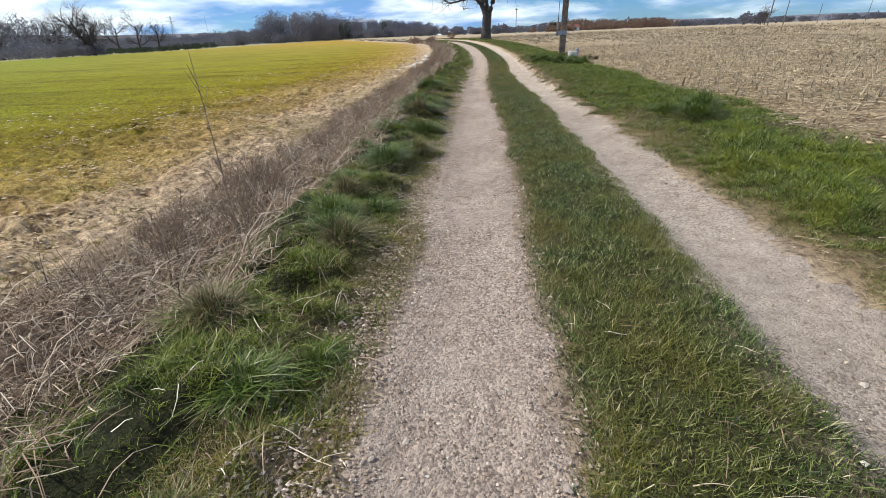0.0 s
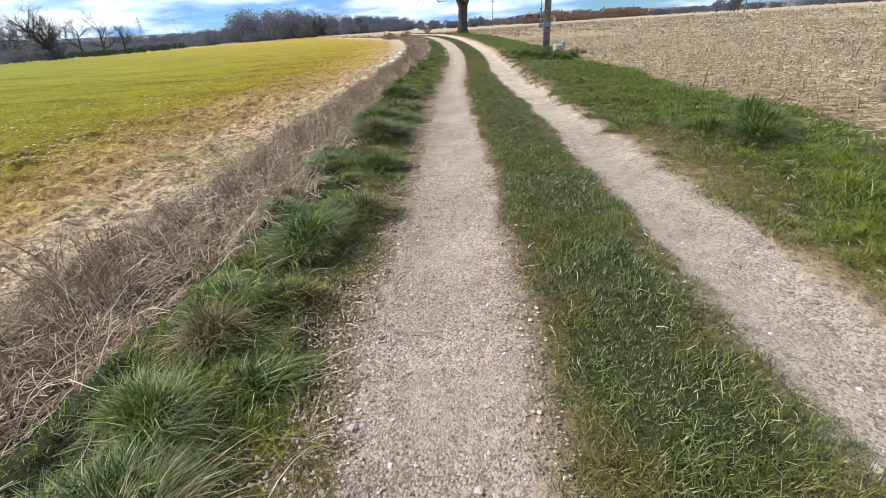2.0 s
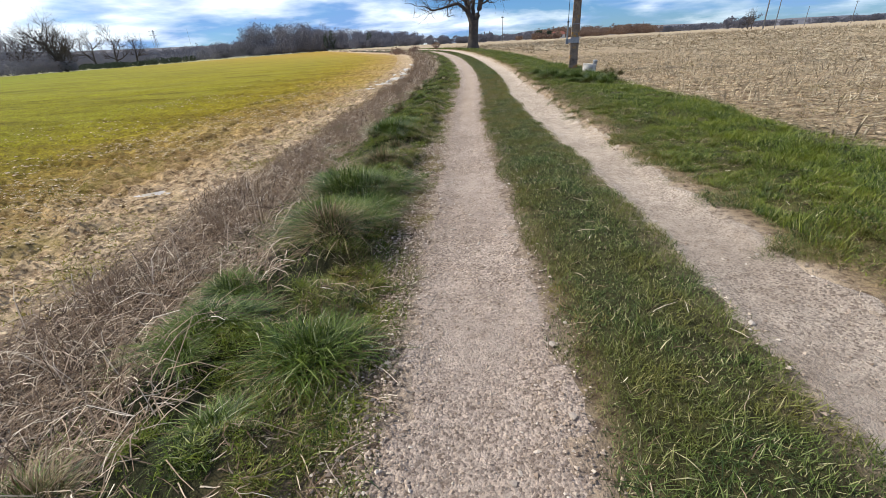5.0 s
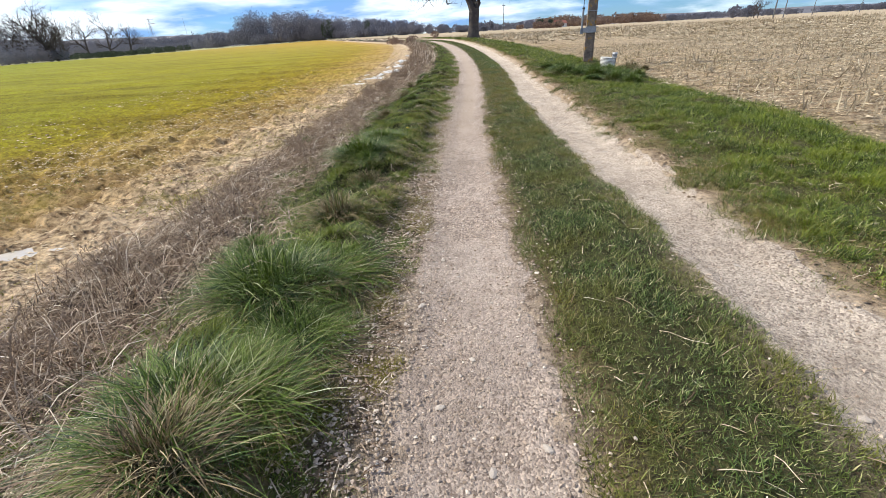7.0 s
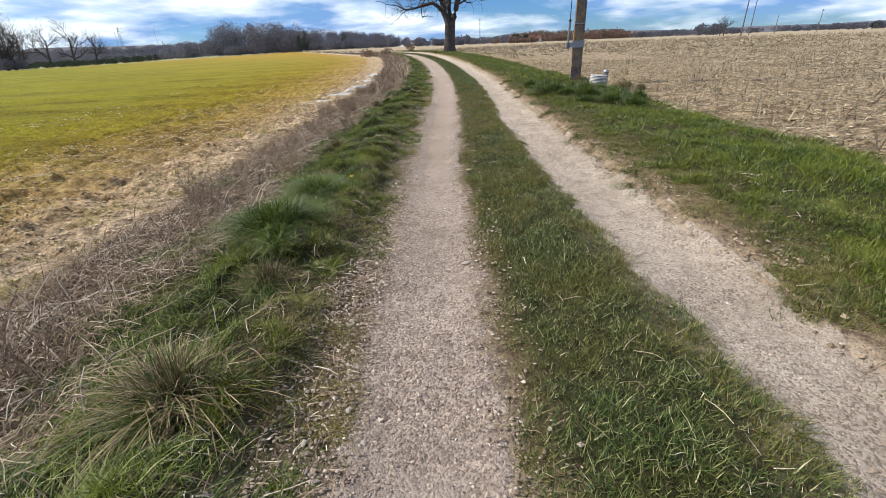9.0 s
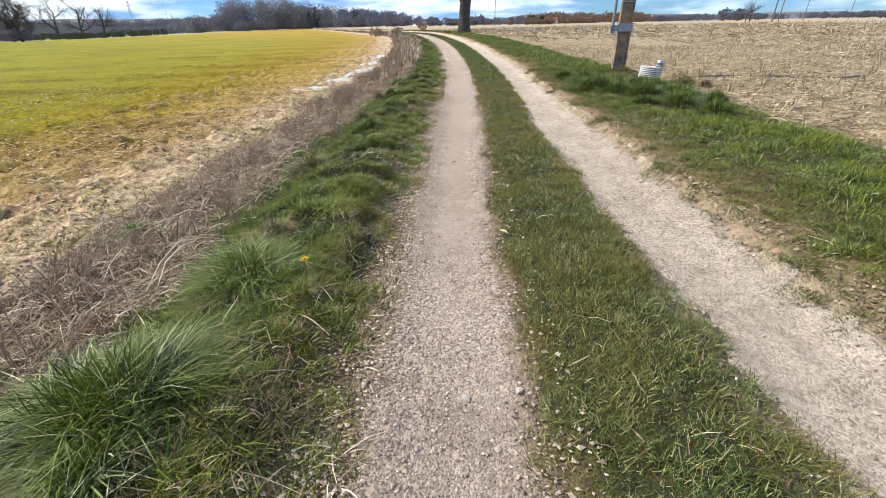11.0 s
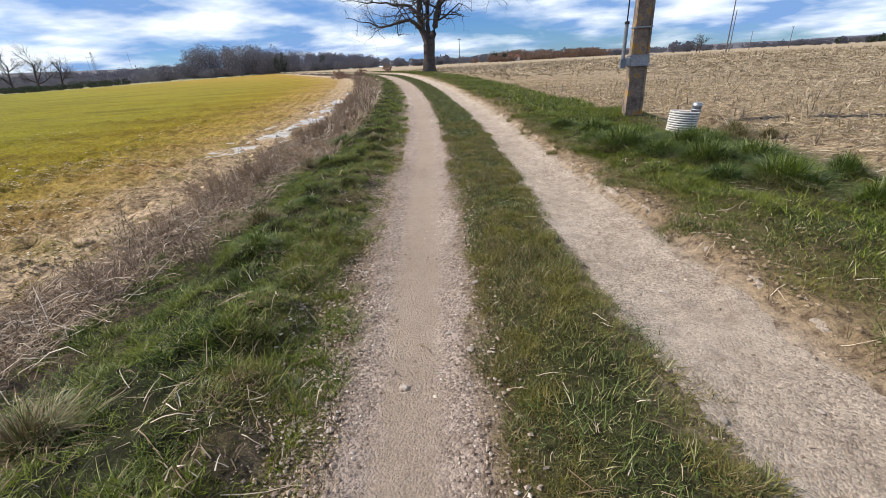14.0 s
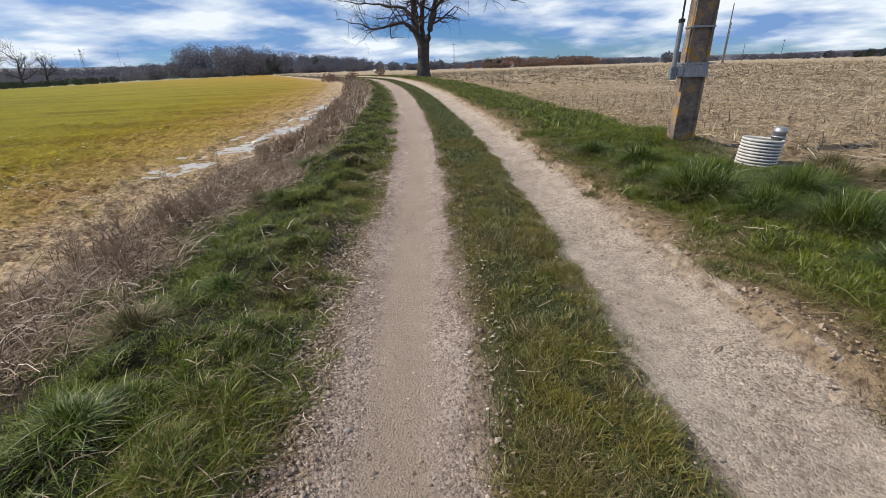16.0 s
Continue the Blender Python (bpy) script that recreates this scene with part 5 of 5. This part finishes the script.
def big_tree(x, y):
    r = random.Random(11)
    ob = new("bare_tree")
    trunk = [tube([(0, 0, -0.4), (0, 0, 0.0), (0.0, 0, 0.4), (0.05, 0, 1.4), (0.10, 0, 2.4), (0.16, 0, 3.0)], [0.95, 0.80, 0.66, 0.56, 0.58, 0.55], 14)]
    part("trunk", mesh_from("trunk", *join(trunk), M_BARK, True), ob)
    limbs = [
        ([(0.05, 0, 2.7), (-0.45, 0.1, 3.8), (-0.70, 0.2, 5.2), (-0.65, 0.1, 7.0), (-1.0, 0.4, 9.0), (-1.6, 0.3, 11.5)], 0.42, 0.08, 15),
        ([(0.20, 0, 2.7), (0.75, -0.1, 4.0), (1.15, -0.2, 5.6), (1.6, 0.1, 7.2), (2.6, 0.2, 9.2), (3.4, 0.0, 11.8)], 0.36, 0.07, 15),
        ([(-0.45, 0.1, 3.7), (-1.1, -0.1, 4.5), (-2.0, -0.3, 4.75), (-3.2, -0.4, 4.4), (-4.3, -0.6, 4.15), (-5.6, -0.5, 4.7)], 0.25, 0.05, 14),
        ([(-0.70, 0.2, 5.2), (-1.6, 0.6, 6.0), (-2.9, 0.8, 6.2), (-4.4, 1.0, 6.5), (-6.4, 0.8, 6.6)], 0.20, 0.04, 12),
        ([(1.2, -0.2, 5.8), (2.4, -0.7, 6.7), (4.0, -0.9, 7.3), (6.0, -1.0, 6.9), (7.4, -0.9, 6.4)], 0.17, 0.04, 11),
        ([(-0.68, 0.1, 6.4), (-1.9, -0.8, 7.8), (-3.6, -1.4, 9.2), (-5.0, -1.8, 10.2)], 0.17, 0.04, 10),
        ([(1.6, 0.1, 7.2), (2.2, 1.4, 8.6), (4.2, 2.2, 9.8), (6.0, 2.4, 10.4)], 0.15, 0.04, 10),
        ([(0.15, 0.1, 3.0), (0.1, 0.7, 5.0), (0.3, 1.4, 7.5), (0.2, 1.8, 10.0), (0.5, 1.9, 12.4)], 0.26, 0.06, 13)]
    for pts, r0, r1, kids in limbs:
        out = []
        end, way = limb_path(pts, r0, r1, 2, r, out, kids)
        grow(end, way, 2.4, r1, 2, r, out)
        limb = part("limb", mesh_from("limb", *join([g for d, g in out if d > 1]), M_BARK, True), ob)
        tagged(part("twig_spray", mesh_from("twig_spray", *join([g for d, g in out if d <= 1]), M_BARK), limb), kind="stuff")
    ob.matrix_basis = pose(x, y, float(land(x, y)), 0, 0, 0)
    tagged(ob, "large leafless forked tree with spreading crooked limbs", "tree")


big_tree(0.47, 62.0)


def far_tree(name, seed, height, spread, material=None):
    r = random.Random(seed)
    out = []
    ob = new(name)
    grow((0, 0, -0.3), (r.gauss(0, 0.05), 0, 1), height * 0.62, height * 0.026, 3, r, out, 0.10, 0.10, (6, 9), 0.62, (7, 5, 4, 3, 3), (0.5, 0.7))
    part("trunk", mesh_from("trunk", *join([g for d, g in out if d == 3]), M_BARK), ob)
    part("crown", mesh_from("crown", *join([g for d, g in out if d < 3]), M_BARK), ob, "leafless grey-brown twigs")
    return tagged(ob, "distant leafless broad tree standing in a hedge line", "tree", "bare trees beyond the field")


BARE = [far_tree("bare_tree", s, 16, 1) for s in (3, 8, 15)]
bare_spots = [(-180, 232, 1.30, 1), (-172, 236, 1.15, 2), (-188, 228, 1.25, 0), (-199, 225, 0.9, 1), (104, 190, 0.42, 0), (106, 191, 0.46, 2)]
rr = random.Random(21)
for _ in range(26):
    bare_spots.append((rr.uniform(-225, -140), rr.uniform(150, 172), rr.uniform(0.85, 1.25), rr.randint(0, 2)))
for ob, (x, y, k, s) in zip(BARE, bare_spots[:3]):
    ob.matrix_basis = pose(x, y, float(land(x, y)), 0, 0, 40 * s) @ Matrix.Scale(k, 4)
for x, y, k, s in bare_spots[3:]:
    m = pose(x, y, float(land(x, y)), 0, 0, rr.uniform(0, 360)) @ Matrix.Scale(k, 4)
    copy_thing(BARE[s], m).matrix_basis = m

# ---------------------------------------------------------------- far woods, hedges and hills


def thicket(name, label, material, trees, bits, size, category="woodland"):
    """Far woodland: for each tree (x, y, foot, height, radius) a cloud of twig sprays and a stem."""
    t = np.array(trees, float)
    n = len(t)
    d = rng.normal(0, 1, (n, bits, 3))
    d /= np.linalg.norm(d, axis=2, keepdims=True)
    d *= rng.uniform(0.25, 1, (n, bits, 1)) ** 0.5
    d *= 1 + 0.10 * rng.normal(0, 1, (n, bits, 1)) * (rng.uniform(0, 1, (n, bits, 1)) > 0.7)
    c = np.stack([t[:, 0, None] + d[..., 0] * t[:, 4, None], t[:, 1, None] + d[..., 1] * t[:, 4, None], t[:, 2, None] + t[:, 3, None] * (0.52 + 0.48 * d[..., 2])], -1).reshape(-1, 3)
    m = len(c)
    a = rng.uniform(0, 6.283, m)
    s = size * rng.uniform(0.5, 1.4, m)
    e1 = np.stack([np.cos(a), rng.normal(0, 0.4, m), np.sin(a)], 1) * s[:, None]
    e2 = np.stack([-np.sin(a), rng.normal(0, 0.4, m), np.cos(a)], 1) * s[:, None] * 0.55
    v = np.stack([c - e1 - e2 * 0.3, c + e1 * 0.2 - e2, c + e1, c + e2], 1).reshape(-1, 3)
    f = (np.arange(m)[:, None] * 4 + np.array([0, 1, 2, 3])[None]).ravel()
    me = mesh_from(name, v, f, np.full(m, 4), material)
    return tagged(new(name, me), label, category, kind="stuff")


def rise(x, y):
    """Height of the low hills beyond the fields."""
    x, y = np.asarray(x, float), np.asarray(y, float)
    return np.asarray(land(x, y, False))


def belt(x0, x1, y0, y1, h0, h1, rad, count, seed):
    q = np.random.default_rng(seed)
    s = q.uniform(0, 1, count)
    x, y = x0 + (x1 - x0) * s + q.normal(0, 2, count), y0 + (y1 - y0) * s + q.normal(0, 6, count)
    h = (h0 + (h1 - h0) * s) * q.uniform(0.72, 1.08, count)
    return [(a, b, float(rise(a, b)), c, rad * q.uniform(0.7, 1.3)) for a, b, c in zip(x, y, h)]


thicket("far_wood", "leafless wood on the far side of the field, haze in its grey colour", M_FARWOOD,
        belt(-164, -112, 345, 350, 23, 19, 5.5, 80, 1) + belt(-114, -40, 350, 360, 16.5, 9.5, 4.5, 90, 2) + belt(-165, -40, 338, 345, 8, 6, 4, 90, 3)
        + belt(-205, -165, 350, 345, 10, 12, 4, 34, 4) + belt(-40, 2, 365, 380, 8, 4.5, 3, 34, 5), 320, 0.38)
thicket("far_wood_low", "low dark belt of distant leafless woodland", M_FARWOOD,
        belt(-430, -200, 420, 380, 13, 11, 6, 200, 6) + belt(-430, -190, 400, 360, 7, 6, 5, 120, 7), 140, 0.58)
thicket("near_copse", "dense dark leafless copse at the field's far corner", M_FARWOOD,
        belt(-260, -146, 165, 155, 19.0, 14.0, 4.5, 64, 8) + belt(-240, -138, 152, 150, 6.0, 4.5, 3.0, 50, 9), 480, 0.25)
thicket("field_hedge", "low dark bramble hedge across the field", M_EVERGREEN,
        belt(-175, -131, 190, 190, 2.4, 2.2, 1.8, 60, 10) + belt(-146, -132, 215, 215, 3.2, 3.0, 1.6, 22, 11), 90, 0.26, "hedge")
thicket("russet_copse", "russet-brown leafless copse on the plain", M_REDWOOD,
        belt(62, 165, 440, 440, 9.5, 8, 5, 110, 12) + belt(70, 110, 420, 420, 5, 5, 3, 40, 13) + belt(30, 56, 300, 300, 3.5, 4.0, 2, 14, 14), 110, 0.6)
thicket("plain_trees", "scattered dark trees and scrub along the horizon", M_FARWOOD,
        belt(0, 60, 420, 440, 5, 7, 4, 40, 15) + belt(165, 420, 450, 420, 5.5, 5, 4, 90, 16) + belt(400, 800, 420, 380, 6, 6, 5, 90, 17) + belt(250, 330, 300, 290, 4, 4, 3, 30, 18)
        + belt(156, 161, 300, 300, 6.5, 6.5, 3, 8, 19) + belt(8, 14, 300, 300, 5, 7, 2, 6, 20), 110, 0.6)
thicket("evergreens", "few dark evergreens among the far trees", M_EVERGREEN,
        belt(-104, -100, 342, 342, 15, 14, 2.0, 3, 21) + belt(-70, -66, 345, 345, 11, 11, 2, 2, 22) + belt(47, 50, 300, 300, 6, 6, 1.8, 3, 23) + belt(255, 300, 285, 285, 5, 5, 3, 12, 24), 130, 0.5)
thicket("corner_scrub", "low russet scrub at the corner of the sown field", M_REDWOOD, belt(-9.4, -7.6, 69, 72, 1.1, 0.8, 0.7, 7, 25), 90, 0.10, "scrub")


def hill(name, x0, x1, y, height, depth, label, seed):
    xs, ys = np.linspace(x0, x1, 70), np.linspace(y, y + depth, 8)

    def h(X, Y):
        s, d = (X - x0) / (x1 - x0), (Y - y) / depth
        crest = height * (0.75 + 0.5 * (vnoise(X / 90, 0 * X, seed) - 0.5))
        return -4 + (crest + 4) * smooth(s * 5) * smooth((1 - s) * 5) * smooth(d * 1.6)
    me = grid_mesh(name, xs, ys, h, M_HILL)
    tagged(new(name, me), label, "hill", kind="structure")


# Wooded ridges, their base colour blued to paint in the distant haze.
M_HILL = surface("hazed_slope", [(0.35, (0.110, 0.112, 0.135)), (0.6, (0.160, 0.152, 0.165)), (0.8, (0.200, 0.175, 0.165))], 0.02, 0.95, 0.3, 0.25)
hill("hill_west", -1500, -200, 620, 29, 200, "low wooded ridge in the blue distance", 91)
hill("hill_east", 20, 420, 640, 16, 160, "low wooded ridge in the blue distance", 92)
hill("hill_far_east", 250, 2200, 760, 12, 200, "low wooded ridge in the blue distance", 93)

# a small house far across the plain
M_ROOF = surface("clay_tiles", [(0.3, (0.17, 0.06, 0.045)), (0.7, (0.26, 0.10, 0.07))], 2, 0.85)
M_RENDER = surface("pale_render", [(0.3, (0.60, 0.57, 0.53)), (0.7, (0.76, 0.73, 0.69))], 1, 0.9)
house = new("house")
part("wall", box_mesh("wall", [(-0.5, 4, 3, 0, 0), (2.6, 4, 3, 0, 0)], M_RENDER), house)
rb = bmesh.new()
rv = [rb.verts.new(c) for c in ((-4.3, -3.4, 2.5), (4.3, -3.4, 2.5), (4.3, 3.4, 2.5), (-4.3, 3.4, 2.5), (-4.3, 0, 4.6), (4.3, 0, 4.6))]
for q in ((0, 1, 5, 4), (2, 3, 4, 5), (0, 4, 3), (1, 2, 5), (3, 2, 1, 0)):
    rb.faces.new([rv[i] for i in q])
rme = bpy.data.meshes.new("roof")
rb.to_mesh(rme)
rb.free()
rme.materials.append(M_ROOF)
part("roof", rme, house, "dull red tiled roof")
for q in (-2, 1.5):
    part("window", box_mesh("window", [(0.9, 0.5, 0.05, q, -3.0), (2.0, 0.5, 0.05, q, -3.0)], M_DARK), house)
house.matrix_basis = pose(66, 360, float(rise(66, 360)), 0, 0, 10)
tagged(house, "small pale house with red roof far across the plain", "house")
